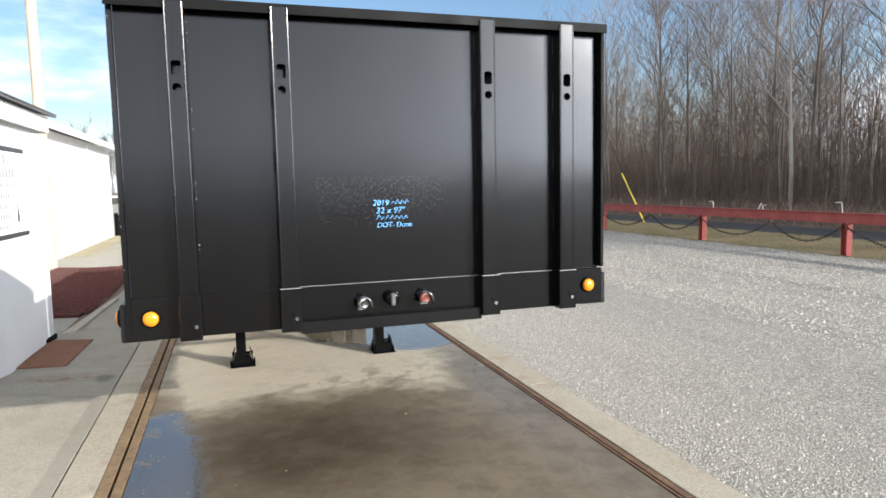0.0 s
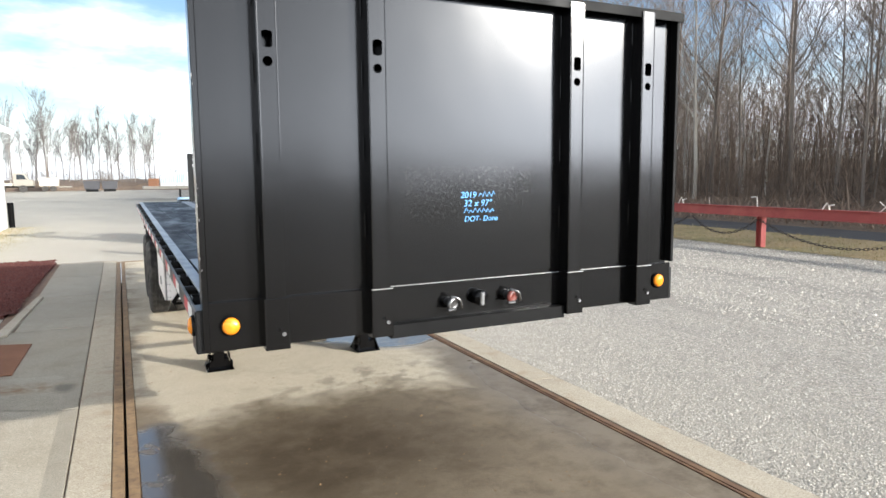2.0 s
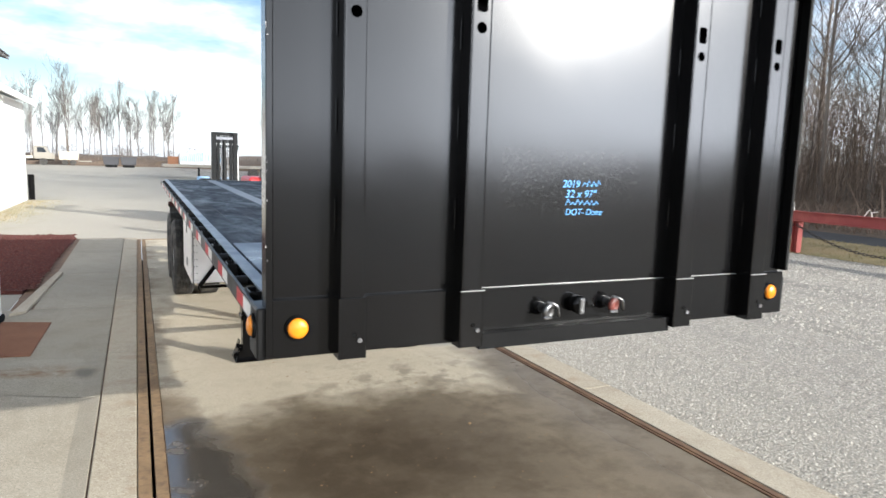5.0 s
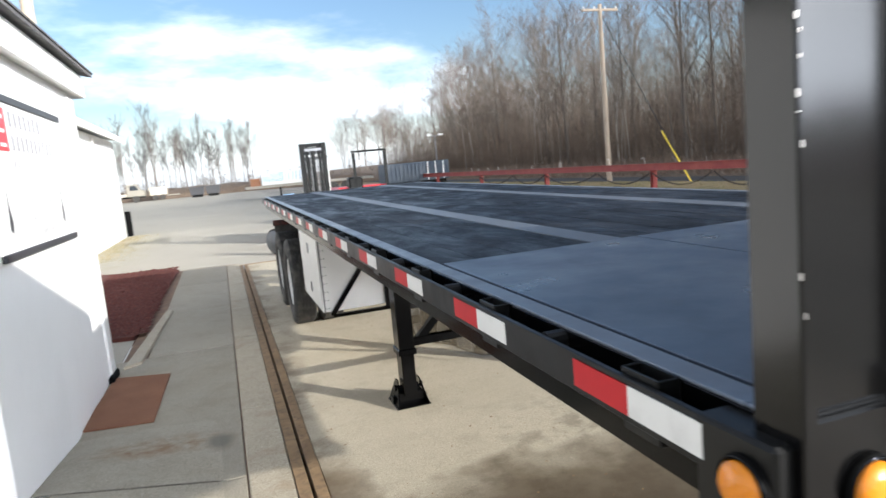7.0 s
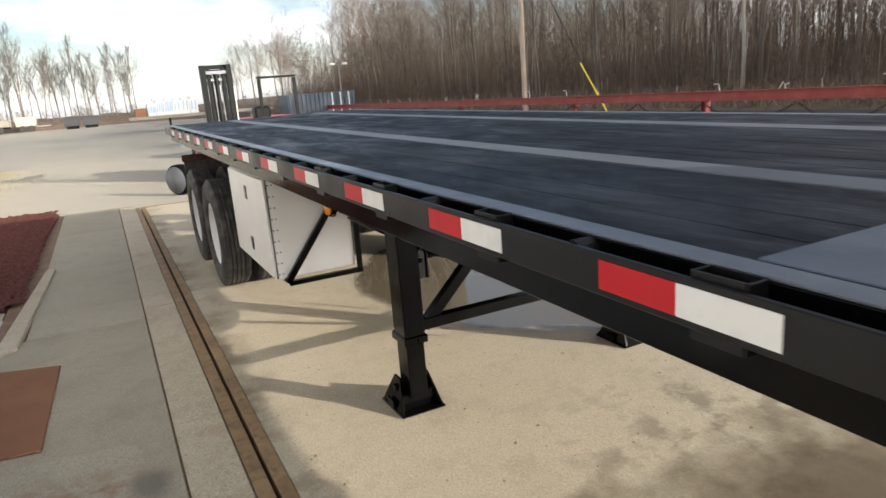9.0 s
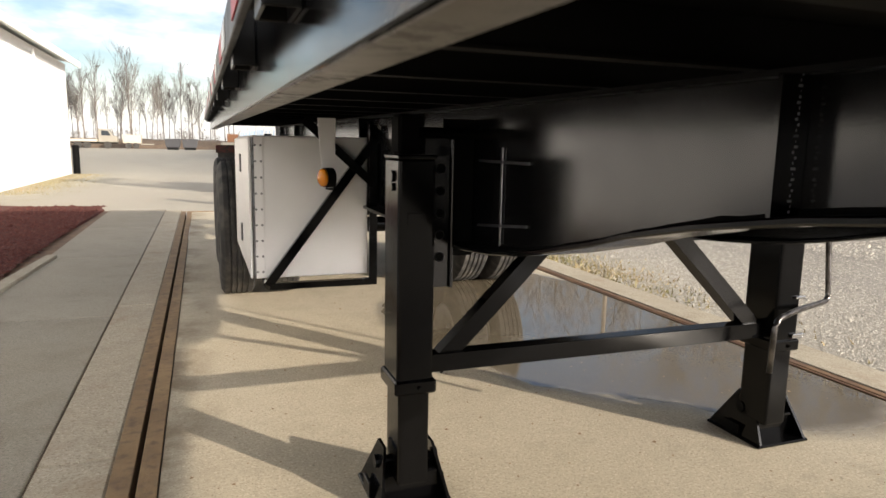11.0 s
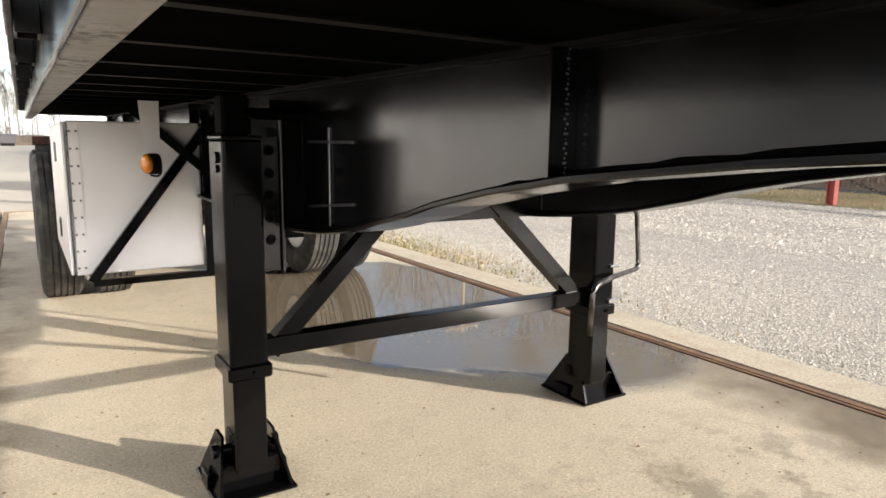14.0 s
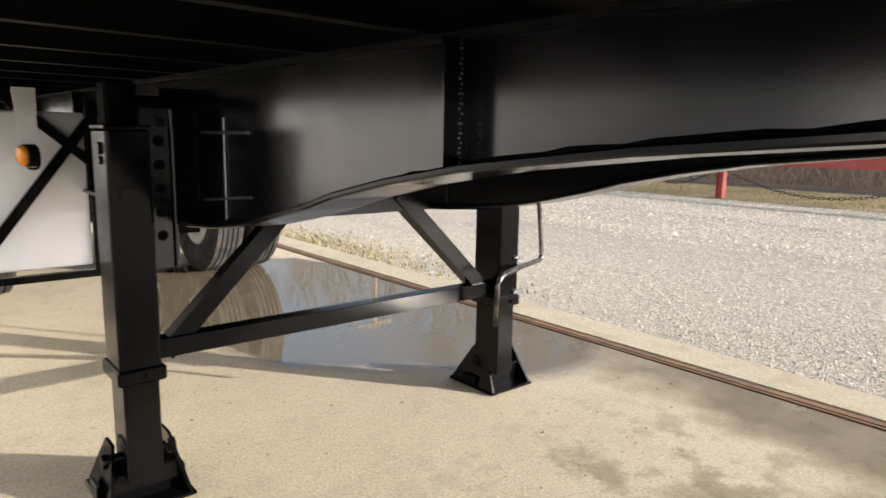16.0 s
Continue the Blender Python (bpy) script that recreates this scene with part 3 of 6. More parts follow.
def wood_z(x):
    """The wood stands on a low bank beyond the road."""
    # the rise beyond x = 34 is added to hide the low sky
    return float(np.interp(x, (24.6, 26.0, 28.5, 34, 60, 200), (-0.46, -0.22, 0.25, 0.8, 3.0, 6.0)))


wx = (24.6, 25.2, 26.0, 27.0, 28.5, 31, 34, 45, 60, 160)
wv = [(x, y, wood_z(x)) for x in wx for y in (-160, 420)]
tagged(part("forest_floor", mesh_of("forest_floor", wv, [(2 * i, 2 * i + 2, 2 * i + 3, 2 * i + 1) for i in range(len(wx) - 1)], M_LITTER)), "brown leaf litter on the bank under the bare wood", "forest floor", kind="structure")

# a low bank of litter and brush carries the far trees across the yard
fy = (108.5, 110.0, 112.0, 116, 130, 170)
fz = (-0.42, 0.25, 0.85, 1.10, 1.30, 1.5)
fx = [-90 + 2.0 * k for k in range(58)]
fv = [(x, y + 0.9 * math.sin(x * 0.31) * (i < 3), z + 0.16 * math.sin(x * 0.83 + y) * (i > 0)) for i, (y, z) in enumerate(zip(fy, fz)) for x in fx]
ff = [(i * len(fx) + k, i * len(fx) + k + 1, (i + 1) * len(fx) + k + 1, (i + 1) * len(fx) + k) for i in range(len(fy) - 1) for k in range(len(fx) - 1)]
tagged(part("ground_bank", mesh_of("ground_bank", fv, ff, M_LITTER)), "low brown bank of leaf litter under the far trees", "bank", kind="structure")

# the weighbridge: a concrete deck between rusted steel angles
tagged(part("pavement_scale_deck", box(-1.48, 1.69, -16.0, 13.6, -0.25, 0.0, 0.004), M_SCALE), "damp stained concrete weighbridge deck with a puddle", "weighbridge", kind="structure")
pit = tagged(part("scale_pit", box(-3.05, 2.05, -16.2, 13.9, -0.6, -0.5), M_GAP), "dark gap round the weighbridge deck", "pit", kind="structure")
for nm, x0, x1 in (("steel_angle_inner_west", -1.549, -1.484), ("steel_angle_outer_west", -1.640, -1.569), ("steel_angle_inner_east", 1.694, 1.712), ("steel_angle_outer_east", 1.724, 1.772)):
    b = box(x0, x1, -16.0, 13.66, -0.006, 0.006, 0.002)
    b = box(x0 if "inner_west" in nm or "outer_east" in nm else x1 - 0.008, (x0 + 0.008) if "inner_west" in nm or "outer_east" in nm else x1, -16.0, 13.66, -0.24, -0.005, 0, b)
    tagged(part(nm, b, M_RUSTDARK if "east" in nm else M_RUST), "rusted steel angle edging the weighbridge", "steel edging", kind="structure")
tagged(part("steel_angle_end", box(-1.54, 1.72, 13.606, 13.68, -0.24, 0.006, 0.002), M_RUST), "rusted steel angle across the weighbridge's end", "steel edging", kind="structure")

kerb_e = thing("kerb_east", (1.8, 2, 0), "rough tan concrete kerb beside the weighbridge", "kerb", kind="structure")
y = -16.0
while y < 13.6:
    part("kerb_stone", box(1.776, 2.055, y + 0.001, min(y + 3.0285, 13.7), -0.3, 0.012, 0.004), M_KERB, kerb_e)
    y += 3.03
kerb_w = thing("kerb_west", (-1.75, 2, 0), "rough tan concrete strip beside the weighbridge", "kerb", kind="structure")
y = -16.0
for n, y1 in enumerate((-12.4, -9.0, -5.6, -2.2, 1.15, 4.55, 7.0, 9.45, 11.9, 13.9)):
    part("kerb_stone", box(-1.893, -1.643, y + 0.005, y1 - 0.005, -0.3, 0.004, 0.008), M_KERB, kerb_w)
    y = y1
pave = thing("pavement", (-2.5, 3, 0), "pale worn concrete pavement with dark joints", "pavement", kind="structure")
y = -16.0
for n, y1 in enumerate((-12.9, -9.7, -6.5, -3.2, 0.1, 3.36, 6.75, 9.2, 11.65, 14.1)):
    x0 = -3.06 if y1 < 7 else -2.76
    if y1 < 3.4:
        x0 = -6.0
    part("paving_slab", box(x0, -1.902, y + 0.005, y1 - 0.005, -0.25, 0.0, 0.006), M_WALK, pave)
    y = y1
part("slab_bed", box(-3.0, -1.645, -16.0, 14.1, -0.45, -0.016), M_RUSTDARK, pave)

# the pavement rises a little towards the office wall
ax = [-6.0, -3.6] + [-3.1 + 0.1 * k for k in range(12)]
ay = [-3.0, 0.0, 1.5, 2.4, 2.6, 2.8, 3.0, 3.2, 3.355, 3.369] + [3.6 + 0.2 * k for k in range(6)]


def apron_z(x, y):
    return 0.155 * min(max((-2.02 - x) / 0.95, 0), 1) * min(max((4.6 - y) / 1.3, 0), 1) - 0.006 * (x > -2.05 or y > 4.55)


av = [(x, y, apron_z(x, y)) for y in ay for x in ax]
af = [(j * 14 + i, j * 14 + i + 1, (j + 1) * 14 + i + 1, (j + 1) * 14 + i) for j in range(15) for i in range(13) if j != 8]
tagged(part("pavement_apron", mesh_of("pavement_apron", av, af, M_WALK)), "pale concrete apron rising to the office wall", "pavement", kind="structure")

mulch = tagged(part("mulch_bed", prism([(-3.02, 7.9), (-2.84, 14.1), (-4.9, 15.2), (-4.9, 8.3)], "z", -0.1, 0.02), M_MULCH), "dark red bark mulch bed beside the pavement", "mulch bed", kind="structure")
edging = tagged(part("kerb_mulch", prism([(-2.95, 6.42), (-2.80, 6.55), (-2.67, 9.3), (-2.76, 9.3)], "z", -0.1, 0.03, None, 0.006), M_KERB), "worn concrete edging by the mulch bed", "edging", kind="structure")
rng = np.random.default_rng(4)


def chips(name, count, area, size, material, flat=0.5, z_of=None, dens=None, sharp=0.3):
    """Many small stones or chips, lying at random in one mesh."""
    base = np.array([(1, 0, -0.4), (0, 1, -0.4), (-1, 0, -0.4), (0, -1, -0.4), (0.2, 0.15, 1)], float)
    tri = np.array([(0, 1, 4), (1, 2, 4), (2, 3, 4), (3, 0, 4)])
    x = rng.uniform(area[0], area[1], count)
    y = rng.uniform(area[2], area[3], count)
    if dens is not None:
        keep = rng.random(count) < dens(x, y)
        x, y = x[keep], y[keep]
    n = len(x)
    r = size * rng.lognormal(0, 0.35, n)
    v = base[None] * r[:, None, None] * rng.uniform(1 - sharp, 1 + sharp, (n, 5, 3))
    v[:, :, 2] *= flat
    a = rng.uniform(0, TAU, n)
    c, s_ = np.cos(a)[:, None], np.sin(a)[:, None]
    vx, vy = v[:, :, 0] * c - v[:, :, 1] * s_, v[:, :, 0] * s_ + v[:, :, 1] * c
    z = np.array([z_of(q) for q in x]) if z_of else np.zeros(n)
    out = np.stack([vx + x[:, None], vy + y[:, None], v[:, :, 2] + z[:, None] + (r * flat * 0.35)[:, None]], -1).reshape(-1, 3)
    f = (tri[None] + 5 * np.arange(n)[:, None, None]).reshape(-1, 3)
    me = bpy.data.meshes.new(name)
    me.vertices.add(len(out))
    me.vertices.foreach_set("co", out.ravel())
    me.loops.add(f.size)
    me.loops.foreach_set("vertex_index", f.ravel().astype(np.int32))
    me.polygons.add(len(f))
    me.polygons.foreach_set("loop_start", np.arange(0, f.size, 3, dtype=np.int32))
    me.update(calc_edges=True)
    me.materials.append(material)
    return new(name, me)


tagged(chips("gravel", 78000, (2.07, 8.0, -3.5, 12.0), 0.0058, M_CHIP, 0.65, lambda q: ground_z(q), lambda x, y: np.clip(1.15 - (x - 1.95) / 8.5, 0.2, 1), 0.45), "loose pale limestone chippings", "gravel", kind="stuff")
tagged(chips("kerb_gravel", 76000, (2.06, 4.4, -2.5, 8.0), 0.0052, M_CHIP, 0.7, lambda q: ground_z(q), lambda x, y: np.clip(1.15 - (x - 2.06) / 2.2, 0.06, 1), 0.45), "coarse pale stones gathered along the kerb", "gravel", kind="stuff")
tagged(chips("far_gravel", 52000, (6.0, 15.0, -1.0, 26.0), 0.0125, M_CHIP, 0.7, lambda q: ground_z(q), lambda x, y: np.clip(1.4 - y / 28, 0.2, 1), 0.45), "loose pale stones strewn over the yard", "gravel", kind="stuff")
tagged(chips("bark_chips", 9000, (-4.2, -2.9, 8.0, 14.6), 0.028, M_MULCH, 0.35, lambda q: 0.022, None, 0.6), "dark red bark chips", "mulch", kind="stuff")
tagged(chips("grit", 900, (-1.4, 1.5, -3.0, 7.0), 0.0048, M_RUST, 0.5, lambda q: 0.0, None, 0.5), "grit and leaf scraps on the concrete", "grit", kind="stuff")


def blades(name, count, place, height, material, label, cat):
    """Tufts of thin grass blades as one mesh."""
    p = place(count)
    n = len(p)
    h = height * rng.lognormal(0, 0.4, n)
    a = rng.uniform(0, TAU, n)
    lean = rng.normal(0, 0.45, (n, 2)) * h[:, None]
    w = 0.006 + 0.1 * height * rng.random(n)
    dx, dy = np.cos(a) * w, np.sin(a) * w
    v = np.stack([p + np.stack([dx, dy, 0 * a], -1), p - np.stack([dx, dy, 0 * a], -1), p + np.stack([lean[:, 0], lean[:, 1], h], -1)], 1).reshape(-1, 3)
    f = np.arange(3 * n).reshape(-1, 3)
    return tagged(new(name, mesh_of(name, v.tolist(), f.tolist(), material)), label, cat, kind="stuff")


def verge_place(n):
    x = rng.uniform(14.9, 18.8, n)
    y = rng.uniform(-5, 60, n)
    return np.stack([x, y, [ground_z(q) + 0.01 for q in x]], -1)


def edge_place(n):
    x = np.concatenate([2.0 + np.abs(rng.normal(0, 0.35, n // 2)), -5.4 + np.abs(rng.normal(0, 0.5, n - n // 2))])
    y = np.concatenate([rng.normal(7.9, 1.1, n // 2), rng.uniform(18, 27.5, n - n // 2)])
    return np.stack([x, y, np.full(n, -0.03)], -1)


blades("verge_grass", 22000, verge_place, 0.055, M_BLADE, "dry winter grass tufts along the rail", "grass")


def bank_place(n):
    x = 24.9 + np.abs(rng.normal(0, 3.2, n))
    y = rng.uniform(-14, 110, n)
    return np.stack([x, y, [wood_z(q) - 0.02 for q in x]], -1)


blades("bank_stalks", 16000, bank_place, 0.40, M_STALK, "dry brown stalks on the bank beyond the road", "stalks")
blades("edge_weeds", 5200, edge_place, 0.024, M_BLADE, "sparse weeds at the gravel's edge", "weeds")

# ---- white office and the long white building behind it ----
off = thing("office_building", (-4.6, 5, 0), "small white-painted office with a sign on its wall", "building")
WX, OY0, OY1 = -3.02, 3.2, 6.30
wall = part("wall", box(-7.5, WX, OY0, OY1, -0.3, 2.66, 0.004), M_WHITE, off)
part("corner_trim", box(WX - 0.05, WX + 0.022, OY1 - 0.20, OY1 + 0.012, 0.02, 2.62, 0.006), M_TRIM, off)
part("base_stone", box(WX + 0.002, WX + 0.05, OY1 - 0.34, OY1 + 0.02, -0.02, 0.06, 0.01), M_BLACKSHADE, off, "dark block at the wall's foot")
part("soffit", box(-7.6, WX + 0.066, OY0 - 0.15, OY1 + 0.16, 2.663, 2.695), M_TRIM, off)
part("fascia", box(WX + 0.068, WX + 0.10, OY0 - 0.16, OY1 + 0.18, 2.64, 2.84, 0.004), M_TRIM, off)
part("fascia", box(-7.6, WX + 0.066, OY1 + 0.162, OY1 + 0.19, 2.64, 2.84, 0.004), M_TRIM, off)
roof = part("roof", prism([(WX + 0.17, 2.845), (WX + 0.17, 2.872), (-5.3, 3.50), (-7.7, 2.88), (-7.7, 2.85), (-5.3, 3.46)], "y", OY0 - 0.25, OY1 + 0.30), M_ROOF, off)
for k in range(7):
    xa, xb = WX + 0.17 - k * 0.30, WX + 0.17 - (k + 1) * 0.30
    za, zb = 2.874 + (WX + 0.17 - xa) * 0.2796, 2.874 + (WX + 0.17 - xb) * 0.2796
    part("shingle_course", prism([(xa + 0.01, za), (xa + 0.01, za + 0.016), (xb, zb + 0.006), (xb, zb)], "y", OY0 - 0.26, OY1 + 0.31), M_ROOF, roof)

sign = thing("wall_sign", (WX + 0.01, 4.5, 1.4), "white framed company sign board on the office wall", "sign")
part("panel", box(WX + 0.003, WX + 0.022, 3.60, 5.52, 1.41, 2.38, 0.003), M_SIGN, sign)
part("frame_bar", box(WX + 0.004, WX + 0.035, 3.60, 5.52, 2.335, 2.382, 0.004), M_INK, sign, "dark top bar")
part("frame_bar", box(WX + 0.004, WX + 0.035, 3.60, 5.52, 1.405, 1.450, 0.004), M_INK, sign, "dark bottom bar")
part("red_emblem", box(WX + 0.021, WX + 0.0245, 3.84, 4.05, 2.04, 2.30), M_SIGNRED, sign, "red square emblem")
for z in (2.065, 2.15, 2.235):
    part("emblem_bar", box(WX + 0.0243, WX + 0.0262, 3.89, 4.00, z, z + 0.022), M_SIGN, sign)
for z, y0, y1, h in ((2.195, 4.12, 4.90, 0.095), (2.05, 4.12, 5.17, 0.095), (1.945, 4.10, 5.10, 0.05), (1.83, 4.25, 4.95, 0.05), (1.715, 4.35, 4.90, 0.055), (1.61, 4.35, 4.92, 0.055), (1.505, 4.45, 4.90, 0.04)):
    n = max(4, int((y1 - y0) / (0.10 if h > 0.07 else 0.075)))
    for i in range(n):
        a = y0 + (y1 - y0) * i / n
        part("letter_bar", box(WX + 0.0215, WX + 0.0238, a + 0.006, a + (y1 - y0) / n * 0.6, z, z + h), M_GREYINK, sign)
for y0 in (3.80, 5.16):
    part("emblem_figure", prism([(y0, 1.58), (y0 + 0.05, 1.55), (y0 + 0.08, 1.62), (y0 + 0.05, 1.70), (y0 + 0.035, 1.80), (y0 + 0.02, 1.69)], "x", WX + 0.0215, WX + 0.0242), M_INK, sign, "small dark emblem shape")

long = thing("long_white_building", (-8, 18, 0), "long low white-painted building beyond the mulch bed", "building")
part("wall", box(-14, -5.5, 8.6, 27.8, -0.3, 3.65, 0.01), M_WHITE, long)
part("roof", prism([(-5.1, 3.66), (-5.1, 3.74), (-9.7, 4.7), (-14.4, 3.74), (-14.4, 3.66), (-9.7, 4.6)], "y", 8.2, 28.1), M_TRIM, long)
part("fascia", box(-5.13, -5.08, 8.2, 28.12, 3.56, 3.76, 0.004), M_TRIM, long)
part("downspout", box(-5.498, -5.43, 23.0, 23.07, 0.3, 3.56, 0.01), M_TRIM, long)
part("corner_post", cyl((-5.36, 27.9, 0.45), (0, 0, 1), 0.11, 1.0, 14, None, None, 0.01), M_BLACKSHADE, long, "dark guard post at the corner")

tagged(part("doormat", prism([(-3.045, 4.74), (-2.525, 4.66), (-2.49, 5.95), (-2.99, 6.12)], "z", 0.001, 0.016, None, 0.004), M_MAT), "flat rust-brown coir doormat on the pavement", "doormat")

# ---- the flatbed trailer ----
T = thing("flatbed_trailer", (0, 4.5, 0), "black flatbed semi-trailer with a tall headboard, standing on its legs", "trailer")

# headboard
PY = 0.014
head = part("headboard_panel", box(-1.205, 1.205, PY, PY + 0.006, 1.36, 2.70), M_HEAD, T, "satin black steel headboard sheet")
part("apron_plate", box(-1.212, 1.228, -0.002, 0.012, 1.196, 1.395, 0.003), M_HEAD, head, "black lower headboard plate")
b = box(-1.232, 1.224, -0.050, 0.06, 2.705, 2.722, 0.003)
b = box(-1.232, 1.224, -0.054, -0.047, 2.675, 2.722, 0.002, b)
part("top_cap", b, M_DULL, head)
b = box(-1.230, -1.206, -0.004, 0.075, 1.20, 2.715, 0.003)
part("side_post", b, M_HEAD, head)
b = box(1.202, 1.222, -0.030, 0.06, 1.405, 2.715, 0.003)
part("side_post", b, M_DULL, head)


def hat(x, w, y0, y1, z0, z1, holes):
    """A folded channel: a front sheet and two cheeks, with a slot and a round hole cut through its front."""
    t = 0.006
    bm = bmesh.new()
    if holes:
        zs, zr = 2.417, 2.332
        outer = [(x - w / 2, z0), (x + w / 2, z0), (x + w / 2, z1), (x - w / 2, z1)]
        slot = [(x + 0.021 * math.copysign(1, math.cos(a)) * min(1, abs(math.cos(a)) * 1.5), zs + (0.012 + 0.021 * abs(math.sin(a))) * math.copysign(1, math.sin(a))) for a in (TAU * (k + 0.5) / 16 for k in range(16))]
        ring = [(x + 0.0195 * math.cos(TAU * k / 16), zr + 0.0195 * math.sin(TAU * k / 16)) for k in range(16)]
        edges = []
        for loop in (outer, slot, ring):
            vs = [bm.verts.new((u, y0, v)) for u, v in loop]
            edges += [bm.edges.new((vs[i], vs[(i + 1) % len(vs)])) for i in range(len(vs))]
        bmesh.ops.triangle_fill(bm, use_beauty=True, edges=edges)
        ext = bmesh.ops.extrude_face_region(bm, geom=bm.faces[:])
        for v in [e for e in ext["geom"] if isinstance(e, bmesh.types.BMVert)]:
            v.co.y += t
        bmesh.ops.recalc_face_normals(bm, faces=bm.faces[:])
    else:
        bm = box(x - w / 2, x + w / 2, y0, y0 + t, z0, z1, 0.002)
    bm = box(x - w / 2, x - w / 2 + t, y0 + t + 0.0005, y1, z0, z1, 0, bm)
    bm = box(x + w / 2 - t, x + w / 2, y0 + t + 0.0005, y1, z0, z1, 0, bm)
    for sg in (-1, 1):
        bm = cyl((x + sg * (w / 2 - 0.004), y0 + 0.0045, (z0 + z1) / 2), (0, 0, 1), 0.0055, z1 - z0, 10, None, bm)
    return bm


RIBS = (-0.954, -0.502, 0.526, 0.976)
for x in RIBS:
    r = part("rib", hat(x, 0.080, -0.062, PY - 0.001, 1.385, 2.704, True), M_HEAD, head)
for x in RIBS:
    part("rib_sleeve", hat(x, 0.096, -0.070, -0.003, 1.192, 1.402, False), M_HEAD, head)
    # a flat near-black disc stands for the bolt hole's shade
    part("bolt_hole_disc", cyl((x + 0.005, -0.0705, 1.275), (0, 1, 0), 0.008, 0.003, 10), M_BLACKSHADE, head)
    part("bolt", cyl((x + 0.024, -0.073, 1.255), (0, 1, 0), 0.009, 0.008, 6), M_CAST, head)
    for k, z in enumerate((1.62, 1.95, 2.26, 2.55)):
        part("weld_bead", box(x - 0.047, x - 0.040, PY - 0.005, PY - 0.001, z, z + 0.11, 0.002), M_HEAD, head)
rs = random.Random(5)
for x, zs_ in ((-1.2285, (2.62, 2.56, 2.22, 1.86, 1.75, 1.54)), (RIBS[0] + 0.050, (2.58, 2.20, 1.87, 1.57))):
    for zc in zs_:
        for k in range(3):
            z, h = zc + rs.uniform(-0.05, 0.05), rs.uniform(0.002, 0.010)
            y = -0.0045 if x < -1.2 else PY - 0.0005
            u = x + rs.uniform(-0.0015, 0.004)
            part("paint_chip", box(u - rs.uniform(0.0005, 0.0014), u + rs.uniform(0.0005, 0.0014), y - 0.0008, y + 0.001, z, z + h), M_WELD, head)
part("lower_ledge", box(-0.455, 0.478, -0.046, -0.002, 1.172, 1.232, 0.002), M_DULL, head)
for x0, x1, z in ((-0.454, 0.48, 1.3965), (0.57, 0.92, 1.3965), (-0.905, -0.56, 1.3965), (-1.2, -1.01, 1.3965), (1.03, 1.2, 1.3965)):
    part("seam_weld", box(x0, x1, 0.008, 0.0135, z - 0.0011, z + 0.0011, 0.0005), M_WELD if x0 > -0.5 and x1 < 1 else M_HEAD, head)
part("seam_weld", box(0.16, 0.44, -0.048, -0.045, 1.2295, 1.2335, 0.001), M_HEAD, head)
# pale bars on the sleeve tops paint in the white glints of their welds
for x in RIBS[1:]:
    part("seam_weld", box(x - 0.05, x + 0.05, -0.072, -0.066, 1.400, 1.4045, 0.0015), M_WELD, head)


def marker(name, c, axis, r, parent, squash=1.0):
    """A round clearance lamp: rubber grommet, bright ring, ribbed amber dome."""
    m = part(name, lathe([(r * 1.18, 0), (r * 1.18, 0.007), (r * 1.02, 0.011), (r * 1.0, 0.004)], c, axis, 28), M_BLACKSHADE, parent, "round amber clearance lamp", smooth=False)
    part("lens", lathe([(r * 0.99, 0.003), (r * 0.96, 0.014), (r * 0.75, 0.021), (r * 0.4, 0.025), (0.002, 0.026)], c, axis, 28), M_AMBER, m, "amber lens", smooth=True)
    part("ring", lathe([(r * 1.06, 0.009), (r * 1.10, 0.012), (r * 1.14, 0.009), (r * 1.10, 0.007)], c, axis, 28, True), M_LEG, m, smooth=True)
    return m


marker("marker_lamp", (-1.127, -0.003, 1.297), (0, -1, 0), 0.036, T)
marker("marker_lamp", (1.135, -0.003, 1.303), (0, -1, 0), 0.036, T)
marker("marker_lamp", (-1.258, 0.060, 1.300), (-1, 0, 0), 0.036, T)
marker("marker_lamp", (1.258, 0.075, 1.300), (1, 0, 0), 0.036, T)

for n, (x, z, m) in enumerate(((-0.155, 1.306, M_CAST), (0.0, 1.315, M_CAST), (0.165, 1.312, M_REDCAST))):
    g = part("air_coupling", cyl((x, -0.018, z), (0, 1, 0), 0.021, 0.036, 16), M_CAST, T, "worn air-line coupling on the headboard")
    if n == 1:
        part("socket_cap", lathe([(0.036, -0.01), (0.038, 0.03), (0.034, 0.036), (0.03, 0.04)], (x, -0.014, z), (0, -1, 0), 20), M_LEG, g, "black round socket", smooth=True)
        part("hinge_tab", box(x - 0.012, x + 0.012, -0.062, -0.046, z - 0.036, z + 0.03, 0.004), M_CAST, g)
    else:
        part("coupling_head", lathe([(0.028, 0), (0.033, 0.006), (0.033, 0.018), (0.022, 0.024), (0.018, 0.02)], (x, -0.036, z - 0.004), (0.35, -1, -0.2), 18), m, g, smooth=True)
        part("coupling_lug", sweep(rounded([(x - 0.01, -0.05, z + 0.03), (x + 0.035, -0.062, z + 0.018), (x + 0.045, -0.055, z - 0.028)], 0.02), 0.007), M_CAST, g, smooth=True)
        part("coupling_lug", box(x - 0.03, x + 0.012, -0.07, -0.05, z - 0.036, z - 0.024, 0.004), M_CAST, g)

# blue chalk lettering
LET = Matrix.Rotation(radians(90), 4, "X")


def chalk(text, x, z, size):
    writing("chalk_writing", text, size, Matrix.Translation((x, PY - 0.0016, z)) @ LET, M_CHALK, head, "blue chalk handwriting", 0.0)


